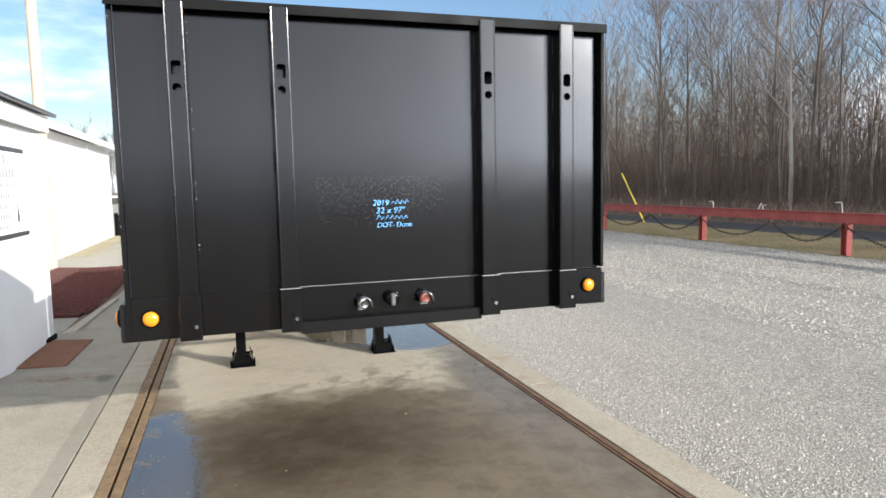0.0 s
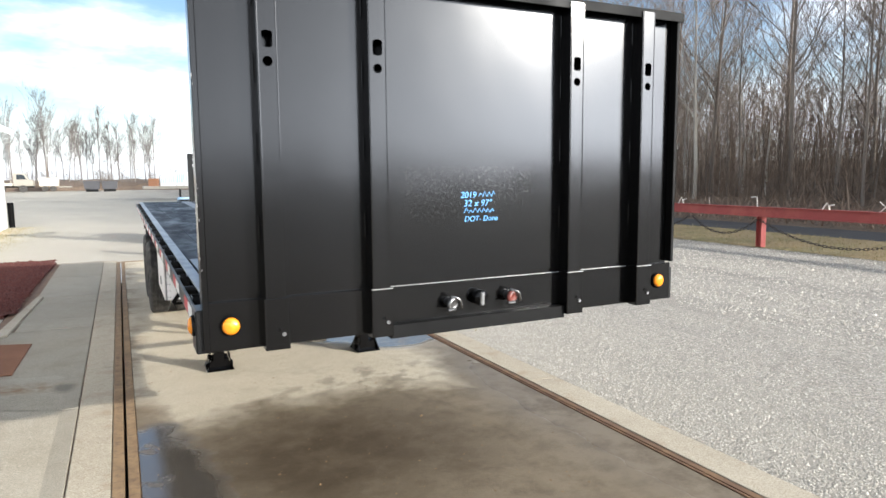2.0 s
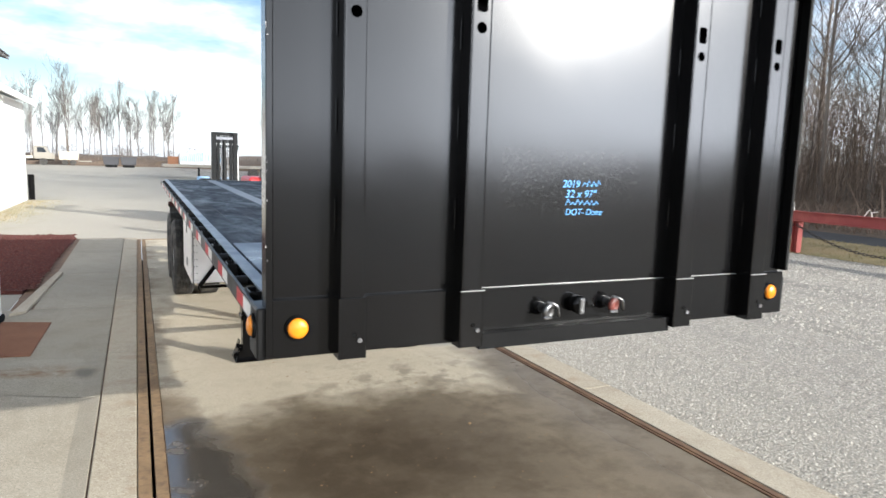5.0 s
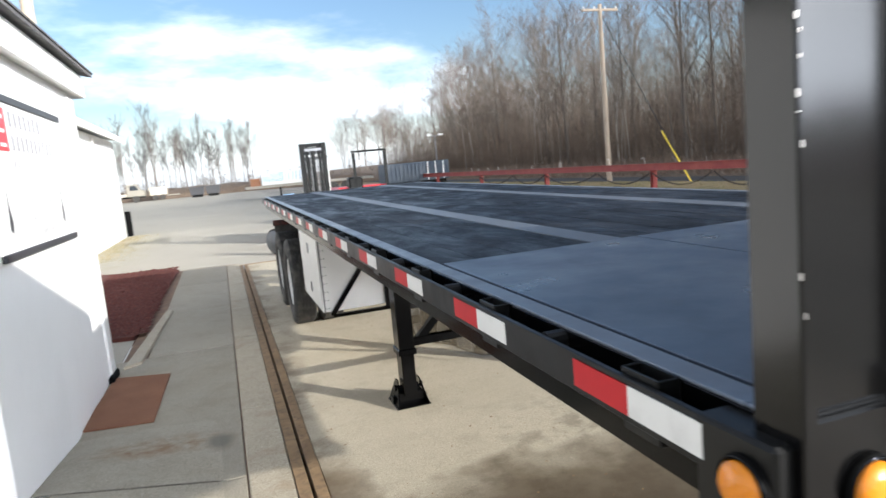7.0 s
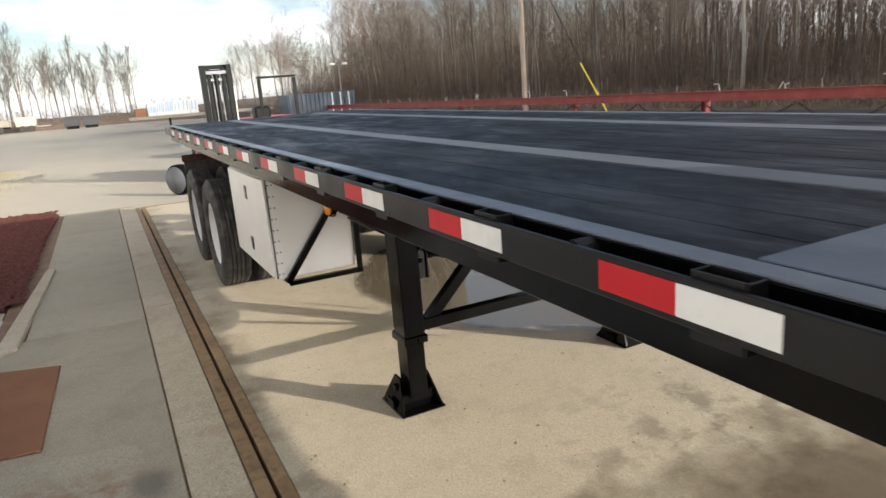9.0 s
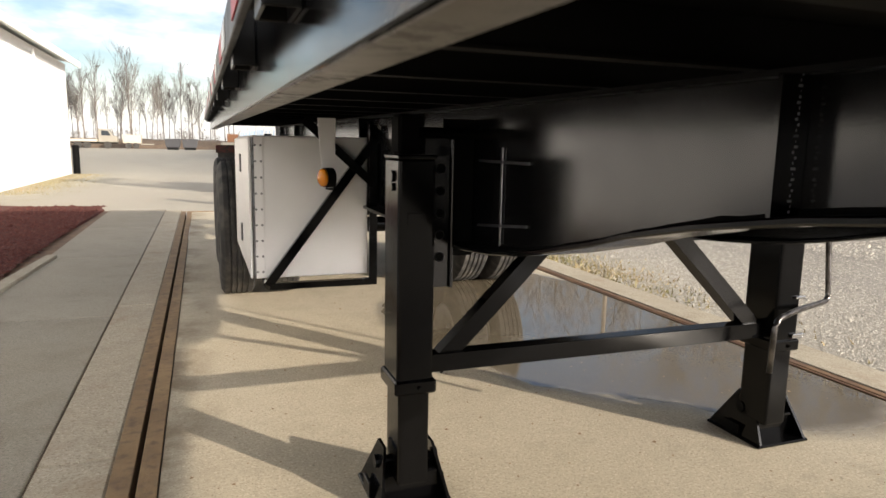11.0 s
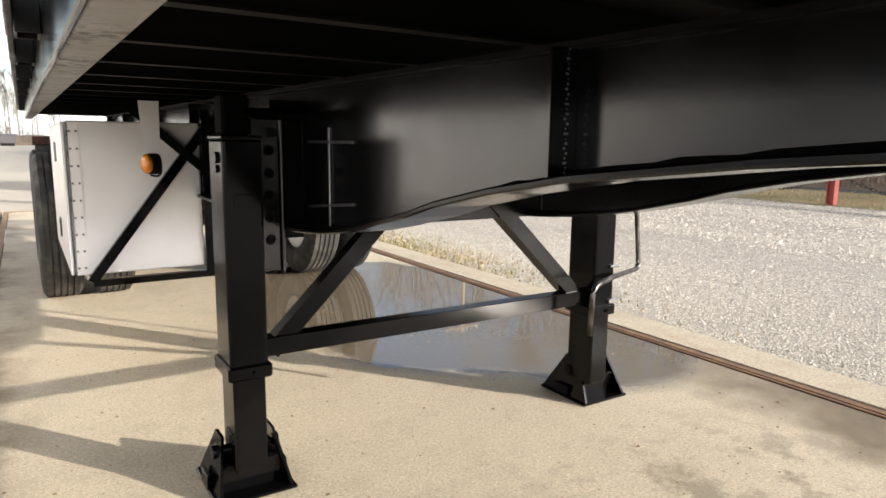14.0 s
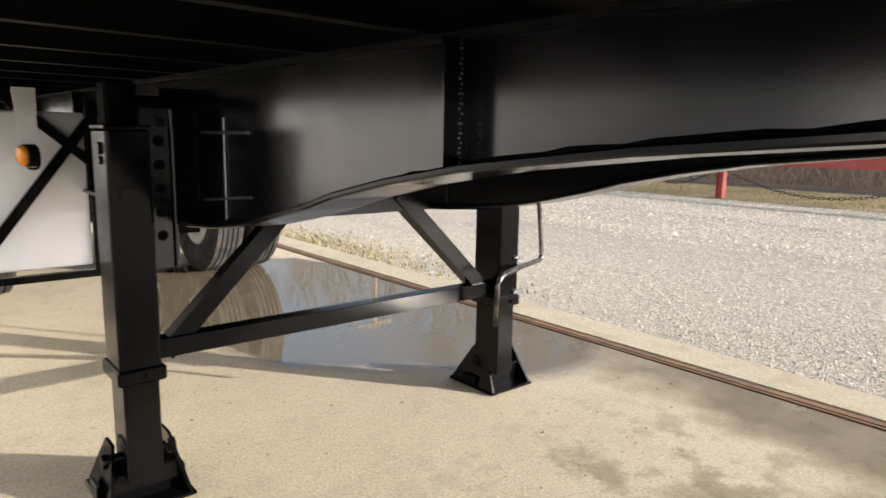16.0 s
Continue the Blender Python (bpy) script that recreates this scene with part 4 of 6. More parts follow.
def scrawl(x0, x1, z, h, n, seed):
    """Hand-drawn strokes that stand for words."""
    r = random.Random(seed)
    bm = None
    for i in range(n):
        a = x0 + (x1 - x0) * i / n
        bm = sweep([(a, PY - 0.001, z), (a + 0.012, PY - 0.001, z + h * r.uniform(0.5, 1)), (a + 0.02, PY - 0.001, z + h * r.uniform(0, 0.4))], 0.0021, 4, bm)
    return part("chalk_mark", bm, M_CHALK, head, "blue chalk strokes")


chalk("2019", -0.078, 1.782, 0.042)
scrawl(0.018, 0.112, 1.786, 0.03, 4, 1)
chalk("32 x 97\"", -0.062, 1.742, 0.044)
scrawl(-0.058, 0.105, 1.712, 0.024, 7, 2)
chalk("DOT- Done", -0.058, 1.672, 0.036)

# bed: front plate, plank panels between steel runners
DZ = 1.372


def bed(name, x0, x1, y0, y1, z0, z1, m, parent=T, label="", bev=0.002):
    return part(name, box(x0, x1, y0, y1, z0, z1, bev, None, SL), m, parent, label)


for x0, x1 in ((-1.134, -0.352), (-0.342, 1.134)):
    bed("front_deck_plate", x0, x1, 0.04, 1.582, DZ - 0.008, DZ + 0.004, M_PLATE, T, "worn blue-grey steel plate at the bed's front")
# black strip added under the plate seam to keep the gap dark
bed("seam_backing", -0.37, -0.32, 0.04, 1.582, DZ - 0.016, DZ - 0.009, M_BLACKSHADE, T)
for x0, x1 in ((-0.533, -0.400), (0.560, 0.693)):
    bed("deck_runner", x0, x1, 1.586, 9.62, DZ - 0.03, DZ + 0.003, M_RUNNER, T, "pale worn steel runner between the planks")
for x0, x1, n in ((-1.146, -0.537, 4), (-0.396, 0.556, 7), (0.697, 1.146, 3)):
    wd = (x1 - x0) / n
    for i in range(n):
        a = x0 + i * wd
        bed("deck_plank", a + 0.0006, a + wd - 0.0006, 1.588, 9.615, DZ - 0.035, DZ + 0.0006 * ((i * 7) % 3 - 1), M_PLANK, T)
# added black sheet that darkens the bed's underside and the deck gaps
bed("underside_shade_sheet", -1.19, 1.19, 0.045, 9.61, DZ - 0.046, DZ - 0.036, M_BLACKSHADE, T)
bed("tail_plate", -1.161, 1.161, 9.62, 9.73, DZ - 0.12, DZ + 0.004, M_RAIL, T)


def stake_pocket_mesh():
    b = box(-1.243, -1.201, -0.050, -0.0455, DZ - 0.105, DZ + 0.002, 0.0015)
    b = box(-1.243, -1.201, 0.0455, 0.050, DZ - 0.105, DZ + 0.002, 0.0015, b)
    b = box(-1.206, -1.201, -0.045, 0.045, DZ - 0.105, DZ + 0.002, 0.0, b)
    b = box(-1.2435, -1.239, -0.045, 0.045, DZ - 0.105, DZ + 0.002, 0.0, b)
    me = bpy.data.meshes.new("stake_pocket")
    b.to_mesh(me)
    b.free()
    me.materials.append(M_RAIL)
    return me


def cross_mesh():
    b = box(-1.185, 1.185, -0.016, 0.016, 1.247, 1.252)
    b = box(-1.185, 1.185, -0.004, 0.004, 1.2522, DZ - 0.047, 0, b)
    me = bpy.data.meshes.new("crossmember")
    b.to_mesh(me)
    b.free()
    me.materials.append(M_DULL)
    return me


pocket_me, cross_me = stake_pocket_mesh(), cross_mesh()
flip = Matrix.Diagonal((-1, 1, 1, 1))
for side in (-1, 1):
    def sx(a, b):
        return (a, b) if side < 0 else (-b, -a)
    x0, x1 = sx(-1.200, -1.192)
    rail = bed("side_rail", x0, x1, 0.03, 9.73, 1.199, DZ - 0.0025, M_LEG, T, "black steel side rail of the bed")
    x0, x1 = sx(-1.1915, -1.138)
    bed("bottom_flange", x0, x1, 0.03, 9.73, 1.199, 1.2075, M_BARE, rail, "bare scuffed bottom flange")
    x0, x1 = sx(-1.200, -1.147)
    bed("edge_strip", x0, x1, 0.04, 9.73, DZ - 0.0020, DZ + 0.0050, M_EDGE, rail, "bright worn edge strip")
    x0, x1 = sx(-1.256, -1.244)
    rub = bed("rub_rail", x0, x1, 0.02, 9.70, 1.288, 1.364, M_RAIL, rail, "weathered black rub rail")
    for k in range(15):
        y = 0.30 + 0.63 * k
        me = pocket_me
        if side > 0:
            me = pocket_me.copy()
            me.transform(flip)
            me.flip_normals()
        part("stake_pocket", me, None, rail, "", (0, y, SL * y))
        if k < 14:
            y += 0.32
            part("pipe_spool", cyl((side * 1.222, y, 1.347 + SL * y), (1, 0, 0), 0.022, 0.043, 14), M_RAIL, rail)
    for k in range(15):
        y = 0.138 + 0.655 * k
        if y + 0.35 > 9.65:
            break
        xa, xb = sx(-1.2585, -1.2565)
        part("white_tape", box(xa, xb, y, y + 0.174, 1.301, 1.353, 0, None, SL), M_TAPE_W, rail, "white reflective tape")
        part("red_tape", box(xa, xb, y + 0.1745, y + 0.345, 1.301, 1.353, 0, None, SL), M_TAPE_R, rail, "red reflective tape")
    xa, xb = sx(-1.258, -1.10)
    part("corner_cap", box(xa, xb, 0.012, 0.155, 1.19, 1.366, 0.006), M_RAIL, T)

for k in range(24):
    y = 0.42 + 0.403 * k
    part("crossmember", cross_me, None, T, "", (0, y, SL * y))

# main beams: deep behind the legs, shallow towards the front
LOW = ((0.12, 1.18), (0.60, 1.125), (1.6, 1.09), (2.07, 1.083), (2.40, 1.054), (2.70, 1.018), (2.90, 0.983), (3.08, 0.943), (3.20, 0.908), (3.41, 0.857), (3.55, 0.828), (3.69, 0.807), (3.90, 0.786), (4.09, 0.780), (9.50, 0.776))
for side in (-1, 1):
    xw = side * 0.480
    outline = [(y, z + 0.012) for y, z in LOW] + [(9.50, 1.246), (0.12, 1.246)]
    beam = part("main_beam", shear(prism(outline, "x", xw - 0.005, xw + 0.005), SL), M_FRAME, T, "glossy black deep steel main beam")
    fl = bmesh.new()
    rows = []
    for y, z in LOW:
        rows.append([fl.verts.new((xw + u, y, z + w)) for u, w in ((-0.074, 0.010), (0.074, 0.010), (0.078, 0.0135), (0.078, 0.0205), (0.074, 0.024), (-0.074, 0.024), (-0.078, 0.0205), (-0.078, 0.0135))])
    for a, c in zip(rows, rows[1:]):
        for i in range(8):
            fl.faces.new((a[i], a[(i + 1) % 8], c[(i + 1) % 8], c[i]))
    fl.faces.new(rows[0])
    fl.faces.new(rows[-1][::-1])
    bmesh.ops.recalc_face_normals(fl, faces=fl.faces[:])
    shear(fl, SL)
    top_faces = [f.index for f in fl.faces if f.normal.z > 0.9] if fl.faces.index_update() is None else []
    bf = part("bottom_flange", fl, M_FLANGE, beam)
    # top faces painted near-black, as the flange lies in shade under the bed
    bf.data.materials.append(M_BLACKSHADE)
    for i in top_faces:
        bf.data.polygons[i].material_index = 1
    bead = bmesh.new()
    rows = []
    for k in range(121):
        y = 0.12 + (9.38 if k > 100 else 0) * (k - 100) / 20 + min(k, 100) * 0.045 if k <= 100 else 4.62 + (k - 100) * 0.244
        z = float(np.interp(y, [q[0] for q in LOW], [q[1] for q in LOW])) + 0.0245
        g = 0.006 + 0.003 * math.sin(k * 2.7) * math.sin(k * 1.3)
        rows.append([bead.verts.new((xw + (-1 if side < 0 else 1) * u, y, z + w)) for u, w in ((0.0055, 0.0), (0.0055, g + 0.004), (0.0055 + g, 0.0))])
    for a, c in zip(rows, rows[1:]):
        for i in range(3):
            bead.faces.new((a[i], a[(i + 1) % 3], c[(i + 1) % 3], c[i]))
    bmesh.ops.recalc_face_normals(bead, faces=bead.faces[:])
    part("fillet_weld", shear(bead, SL), M_BLACKSHADE, beam)
    part("top_flange", box(xw - 0.03, xw + 0.03, 0.12, 9.5, 1.236, 1.2465, 0, None, SL), M_DULL, beam)
    for y in (1.1, 2.76, 5.4, 6.6, 7.9, 9.0):
        zb = float(np.interp(y, [q[0] for q in LOW], [q[1] for q in LOW]))
        b = box(xw - 0.062, xw - 0.006, y - 0.004, y + 0.004, zb + 0.0245, 1.236)
        b = box(xw + 0.006, xw + 0.062, y - 0.004, y + 0.004, zb + 0.0245, 1.236, 0, b)
        part("web_stiffener", shear(b, SL), M_FRAME, beam)
        if y == 2.76 and side < 0:
            for k in range(26):
                z = zb + 0.03 + k * 0.0078
                part("weld_drop", box(xw - 0.030 + 0.003 * math.sin(k * 2.1), xw - 0.024 + 0.003 * math.sin(k * 3.3), y - 0.0085 + SL, y - 0.0042, z + SL * y, z + 0.0055 + SL * y, 0.001), M_GALV, beam)
    o = -1 if side < 0 else 1
    for y, z0, z1 in ((3.775, 0.85, 1.15),):
        xa, xb = sorted((xw + o * 0.006, xw + o * 0.011))
        part("weld_bead", box(xa, xb, y - 0.006, y + 0.006, z0, z1, 0.002), M_GALV, beam)
        for z, tilt in ((0.922, -0.10), (1.108, 0.0)):
            part("weld_bead", box(xa, xb, y - 0.17, y + 0.17, z - tilt * y - 0.004, z - tilt * y + 0.004, 0.001, None, tilt), M_GALV, beam)
part("coupler_plate", box(-0.40, 0.40, 0.75, 1.75, 1.09, 1.101, 0.002, None, SL), M_FRAME, T)
part("coupler_beam", box(-0.474, 0.474, 1.72, 1.74, 1.09, 1.24, 0, None, SL), M_FRAME, T)
for y in (2.55, 4.9, 6.2):
    zb = float(np.interp(y, [q[0] for q in LOW], [q[1] for q in LOW]))
    part("cross_tube", box(-0.474, 0.474, y - 0.03, y + 0.03, max(zb + 0.06, 0.92), max(zb + 0.12, 1.0), 0.004, None, SL), M_FRAME, T)


def landing_leg(cx, so):
    """One landing leg with its outer tube, inner tube, collar, gearbox and flared foot; so is the foot's own shift."""
    cy = 3.945
    leg = part("landing_leg", box(cx - 0.058, cx + 0.058, cy - 0.078, cy + 0.078, 0.425, 1.115, 0.010, None, 0, 2), M_LEG, T, "glossy black square landing leg")
    part("top_cap", box(cx - 0.060, cx + 0.060, cy - 0.080, cy + 0.080, 1.112, 1.124, 0.003), M_LEG, leg)
    part("collar", box(cx - 0.067, cx + 0.067, cy - 0.087, cy + 0.087, 0.395, 0.440, 0.006), M_LEG, leg)
    part("inner_tube", box(cx - 0.050, cx + 0.050, cy - 0.070, cy + 0.070, 0.09, 0.42, 0.009, None, 0, 2), M_LEG, leg)
    # painted near-black to merge with the dark under the bed
    part("gearbox", box(cx - 0.030, cx + 0.055, cy + 0.02, cy + 0.11, 1.125, 1.245, 0.008), M_BLACKSHADE, leg)
    part("cap_bolt", cyl((cx - 0.060, cy - 0.02, 1.06), (1, 0, 0), 0.017, 0.012, 6), M_LEG, leg)
    part("cap_bolt", cyl((cx - 0.060, cy - 0.02, 1.028), (1, 0, 0), 0.012, 0.010, 6), M_LEG, leg)
    part("side_plate", box(cx - 0.03, cx + 0.03, cy - 0.0815, cy - 0.0785, 0.92, 0.955, 0.001), M_LEG, leg)
    part("grease_bolt", cyl((cx + 0.012, cy - 0.091, 0.415), (0, 1, 0), 0.007, 0.010, 8), M_LEG, leg)
    fx, fy = cx + so, 4.008
    foot = part("foot_plate", prism([(fx - 0.128, fy - 0.140), (fx + 0.128, fy - 0.140), (fx + 0.128, fy + 0.145), (fx - 0.128, fy + 0.145)], "z", 0.001, 0.013, None, 0.003), M_LEG, leg, "black flared foot of the leg")
    for sg in (-1, 1):
        xp = fx + sg * 0.118
        xt = fx + sg * 0.085
        bm = bmesh.new()
        pts = ((xp, fy - 0.135, 0.013), (xp, fy + 0.14, 0.013), (xt, fy + 0.03, 0.185), (xt, fy - 0.045, 0.185))
        th = 0.010
        lo = [bm.verts.new(p) for p in pts]
        hi = [bm.verts.new((p[0] - sg * th, p[1], p[2])) for p in pts]
        bm.faces.new(lo)
        bm.faces.new(hi)
        for i in range(4):
            bm.faces.new((lo[i], lo[(i + 1) % 4], hi[(i + 1) % 4], hi[i]))
        bmesh.ops.recalc_face_normals(bm, faces=bm.faces[:])
        part("foot_cheek", bm, M_LEG, foot)
        part("pin_end", cyl((xt + sg * 0.012, fy - 0.005, 0.125), (1, 0, 0), 0.022, 0.02, 12), M_LEG, foot)
        part("flag", box(min(xp, xp + sg * 0.012) - 0.0, max(xp, xp + sg * 0.012), fy - 0.03, fy + 0.05, 0.013, 0.06, 0.002), M_LEG, foot)
    part("foot_web", prism([(fx - 0.108, 0.013), (fx + 0.108, 0.013), (fx + 0.085, 0.095), (fx - 0.085, 0.095)], "y", fy - 0.075, fy - 0.065), M_LEG, foot)
    part("foot_ledge", box(fx - 0.086, fx + 0.086, fy - 0.085, fy + 0.045, 0.094, 0.106, 0.003), M_LEG, foot)
    part("foot_pin", cyl((fx, fy - 0.005, 0.125), (1, 0, 0), 0.016, 0.16, 12), M_LEG, foot)
    # the bracket plate with its row of holes, between the leg and the beam
    sg = 1 if cx < 0 else -1
    bx = cx + sg * 0.125
    if cx > 0:
        part("hanger_plate", box(0.49, cx - 0.055, 3.985, 3.993, 1.04, 1.235), M_BLACKSHADE, leg)
        return leg
    bracket = part("leg_bracket", box(cx + 0.0585, bx + 0.03, 3.985, 3.993, 0.70, 1.19, 0.002), M_FRAME, leg)
    part("bracket_lip", cyl((bx + sg * 0.026, 3.981, 0.945), (0, 0, 1), 0.008, 0.49, 12), M_FRAME, bracket)
    # near-black discs painted on for the dark of the holes
    for z in (0.80, 0.87, 0.94, 1.01, 1.08):
        part("bracket_hole_disc", cyl((bx - sg * 0.012, 3.9845, z), (0, 1, 0), 0.013, 0.003, 16), M_BLACKSHADE, bracket)
    for z in (0.80, 0.87, 0.94, 1.01, 1.08):
        part("hole_rim", lathe([(0.0135, 0), (0.015, 0.003), (0.017, 0.0)], (bx - sg * 0.012, 3.984, z), (0, -1, 0), 16, True), M_CAST, bracket)
    part("bracket_bolt", cyl((bx - sg * 0.005, 3.979, 1.135), (0, 1, 0), 0.017, 0.014, 6), M_LEG, bracket)
    # black plate added to cover a bright strip of web beside the bracket
    part("hanger_plate", box(min(bx, -0.492 * sg), max(bx, -0.4865 * sg), 3.995, 4.003, 0.80, 1.235), M_BLACKSHADE, leg)
    return leg


landing_leg(-0.715, 0.012)
landing_leg(0.775, 0.052)
# braces between the legs
b = box(-0.655, 0.715, 3.918, 3.972, 0.492, 0.500, 0.001)
b = box(-0.655, 0.715, 3.912, 3.918, 0.442, 0.500, 0.001, b)
part("cross_brace", b, M_LEG, T, "black angle-iron brace between the legs")


def bar(p, q, w, t, low=False):
    """A flat bar from p to q, w high across it in the plane x-z and t thick along y."""
    p, q = Vector(p), Vector(q)
    d = (q - p).normalized()
    n = Vector((-d.z, 0, d.x))
    prof = [(p + n * w / 2), (q + n * w / 2), (q - n * w / 2), (p - n * w / 2)]
    b = prism([(v.x, v.z) for v in prof], "y", p.y - t, p.y)
    lip = [(p + n * w / 2), (q + n * w / 2), (q + n * (w / 2 - 0.006)), (p + n * (w / 2 - 0.006))]
    if low:
        lip = [(p - n * w / 2), (q - n * w / 2), (q - n * (w / 2 - 0.006)), (p - n * (w / 2 - 0.006))]
    return prism([(v.x, v.z) for v in lip], "y", p.y, p.y + (0.06 if low else 0.045), b)


part("diagonal_brace", bar((-0.63, 3.93, 0.45), (-0.17, 3.93, 0.91), 0.055, 0.008), M_LEG, T)
part("diagonal_brace", bar((0.235, 3.93, 0.90), (0.70, 3.93, 0.462), 0.058, 0.008, True), M_FRAME, T)
b = box(-0.47, 0.47, 3.93, 3.94, 0.83, 0.96, 0.002)
b = box(-0.47, 0.47, 3.9405, 3.99, 0.83, 0.838, 0.0, b)
part("cross_channel", b, M_FRAME, T)
part("drive_shaft", cyl((0.03, 3.97, 1.19), (1, 0, 0), 0.018, 1.42, 12), M_LEG, T, "", smooth=False)
crank = part("crank_handle", sweep(rounded([(1.00, 3.93, 1.22), (1.02, 3.93, 0.84), (1.045, 3.92, 0.565), (0.80, 3.84, 0.565), (0.645, 3.80, 0.545), (0.637, 3.80, 0.345)], 0.045), 0.0108, 10), M_CRANK, T, "worn bare steel crank handle", smooth=True)
# bright strips added for the shiny white spots on the right leg
part("shiny_spot_strip", box(0.80, 0.86, 3.855, 3.866, 0.445, 0.462, 0.002), M_CHROME, crank, "bright strip for a shiny spot on the leg")
part("shiny_spot_strip", box(0.80, 0.85, 3.855, 3.866, 0.60, 0.610, 0.002), M_CHROME, crank, "bright strip for a shiny spot on the leg")

# aluminium tool box with its carrier
boxp = part("tool_box", box(-1.085, -0.535, 5.235, 6.50, 0.505, 1.185, 0.006), M_ALU, T, "dented bare aluminium tool box")
part("tool_box_door", box(-1.103, -1.087, 5.27, 6.48, 0.51, 1.175, 0.005), M_ALU, boxp)
part("hinge", box(-1.104, -1.092, 5.226, 5.266, 0.51, 1.18, 0.002), M_ALU, boxp)
part("hinge", box(-1.082, -1.036, 5.226, 5.234, 0.51, 1.18, 0.001), M_ALU, boxp, "riveted hinge strip")
for k in range(9):
    for x in (-1.072, -1.046):
        part("hinge_rivet", cyl((x, 5.2245, 0.54 + k * 0.075), (0, 1, 0), 0.0055, 0.004, 8), M_CAST, boxp)
part("hinge_pin", cyl((-1.083, 5.228, 0.845), (0, 0, 1), 0.006, 0.665, 8), M_CAST, boxp)
for z in (0.66, 1.04):
    part("latch", box(-1.112, -1.1035, 5.80, 5.86, z - 0.05, z + 0.05, 0.004), M_CAST, boxp, "paddle latch")
car = part("box_carrier", bar((-1.027, 5.21, 0.475), (-0.458, 5.21, 1.235), 0.042, 0.008), M_LEG, T, "black angle-iron tool box carrier")
b = box(-1.02, -0.50, 5.195, 5.233, 0.478, 0.486)
b = box(-1.02, -0.50, 5.195, 5.201, 0.455, 0.4775, 0, b)
part("carrier_rail", b, M_LEG, car)
part("carrier_rail", box(-1.02, -0.50, 6.40, 6.45, 0.49, 0.504), M_LEG, car)
part("carrier_upright", box(-0.535, -0.495, 5.195, 5.203, 0.455, 1.245), M_LEG, car)
part("carrier_strut", bar((-0.85, 5.19, 1.262), (-0.51, 5.19, 0.955), 0.04, 0.006), M_BLACKSHADE, car)
hang = part("lamp_bracket", prism([(-0.860, 1.255), (-0.786, 1.255), (-0.789, 1.12), (-0.797, 1.0), (-0.806, 0.955), (-0.818, 0.98), (-0.844, 1.05), (-0.852, 1.14)], "y", 4.745, 4.750), M_ALU, T, "grey plate that carries a side lamp")
part("lamp_wire", sweep(rounded([(-0.81, 4.75, 1.04), (-0.79, 4.72, 1.00), (-0.80, 4.72, 0.965), (-0.83, 4.74, 0.97)], 0.02), 0.004, 6), M_BLACKSHADE, hang)
lampc = part("side_lamp", cyl((-0.822, 4.725, 1.015), (-0.96, -0.28, 0), 0.040, 0.036, 20), M_BLACKSHADE, T, "amber side lamp")
part("lens", lathe([(0.037, 0), (0.036, 0.012), (0.026, 0.020), (0.003, 0.023)], (-0.839, 4.720, 1.015), (-0.96, -0.28, 0), 20), M_AMBER, lampc, "amber lens", smooth=True)
part("air_tank", cyl((-0.22, 5.6, 1.0), (0, 1, 0), 0.12, 0.9, 20, None, None, 0.03), M_LEG, T)

# wheels


def tyre_mesh():
    R, w = 0.505, 0.255
    prof = [(0.29, -w * 0.40), (0.33, -w * 0.47), (0.41, -w * 0.5), (0.47, -w * 0.47), (0.495, -w * 0.40)]
    groove = 0.012
    for k in range(5):
        a = -w * 0.38 + k * w * 0.19 * 0.8
        if k:
            prof += [(R, a - 0.006), (R - groove, a - 0.005), (R - groove, a + 0.005), (R, a + 0.006)]
        else:
            prof += [(R - 0.002, a)]
    prof += [(R - 0.002, w * 0.38), (0.495, w * 0.40), (0.47, w * 0.47), (0.41, w * 0.5), (0.33, w * 0.47), (0.29, w * 0.40)]
    b = lathe(prof, (0, 0, 0), (1, 0, 0), 72, True)
    me = bpy.data.meshes.new("tyre")
    b.to_mesh(me)
    b.free()
    me.materials.append(M_TYRE)
    for p in me.polygons:
        p.use_smooth = math.hypot(p.center.y, p.center.z) < 0.485
    return me


tyre_me = tyre_mesh()
for y in (7.29, 8.53):
    ax = part("axle", cyl((0, y, 0.505), (1, 0, 0), 0.063, 1.7, 20), M_LEG, T)
    for side in (-1, 1):
        wheel = part("wheel", cyl((side * 0.90, y, 0.505), (1, 0, 0), 0.11, 0.40, 20, None, None, 0.01), M_CAST, T, "dual tyred wheel with white rims")
        for xo, rimside in ((1.075, 1), (0.755, -1)):
            part("tyre", tyre_me, None, wheel, "ribbed black tyre", (side * xo, y, 0.505))
            b = lathe([(0.292, -0.10), (0.292, 0.10), (0.275, 0.10), (0.265, 0.03), (0.25, -0.02 * rimside), (0.13, -0.03 * rimside), (0.12, -0.05), (0.265, -0.10)], (side * xo, y, 0.505), (side, 0, 0), 36, True)
            part("rim", b, M_RIM, wheel, "white painted steel rim", smooth=True)
        for k in range(8):
            a = TAU * k / 8
            part("wheel_nut", cyl((side * 1.062, y + 0.165 * math.cos(a), 0.505 + 0.165 * math.sin(a)), (1, 0, 0), 0.015, 0.03, 6), M_CAST, wheel)
    for x in (-0.48, 0.48):
        part("leaf_spring", prism([(y - 0.50, 0.66), (y - 0.25, 0.60), (y, 0.575), (y + 0.25, 0.60), (y + 0.50, 0.66), (y + 0.50, 0.69), (y, 0.625), (y - 0.50, 0.69)], "x", x - 0.04, x + 0.04), M_LEG, T)
        part("spring_hanger", box(x - 0.05, x + 0.05, y - 0.58, y - 0.48, 0.64, 0.80, 0.004), M_LEG, T)
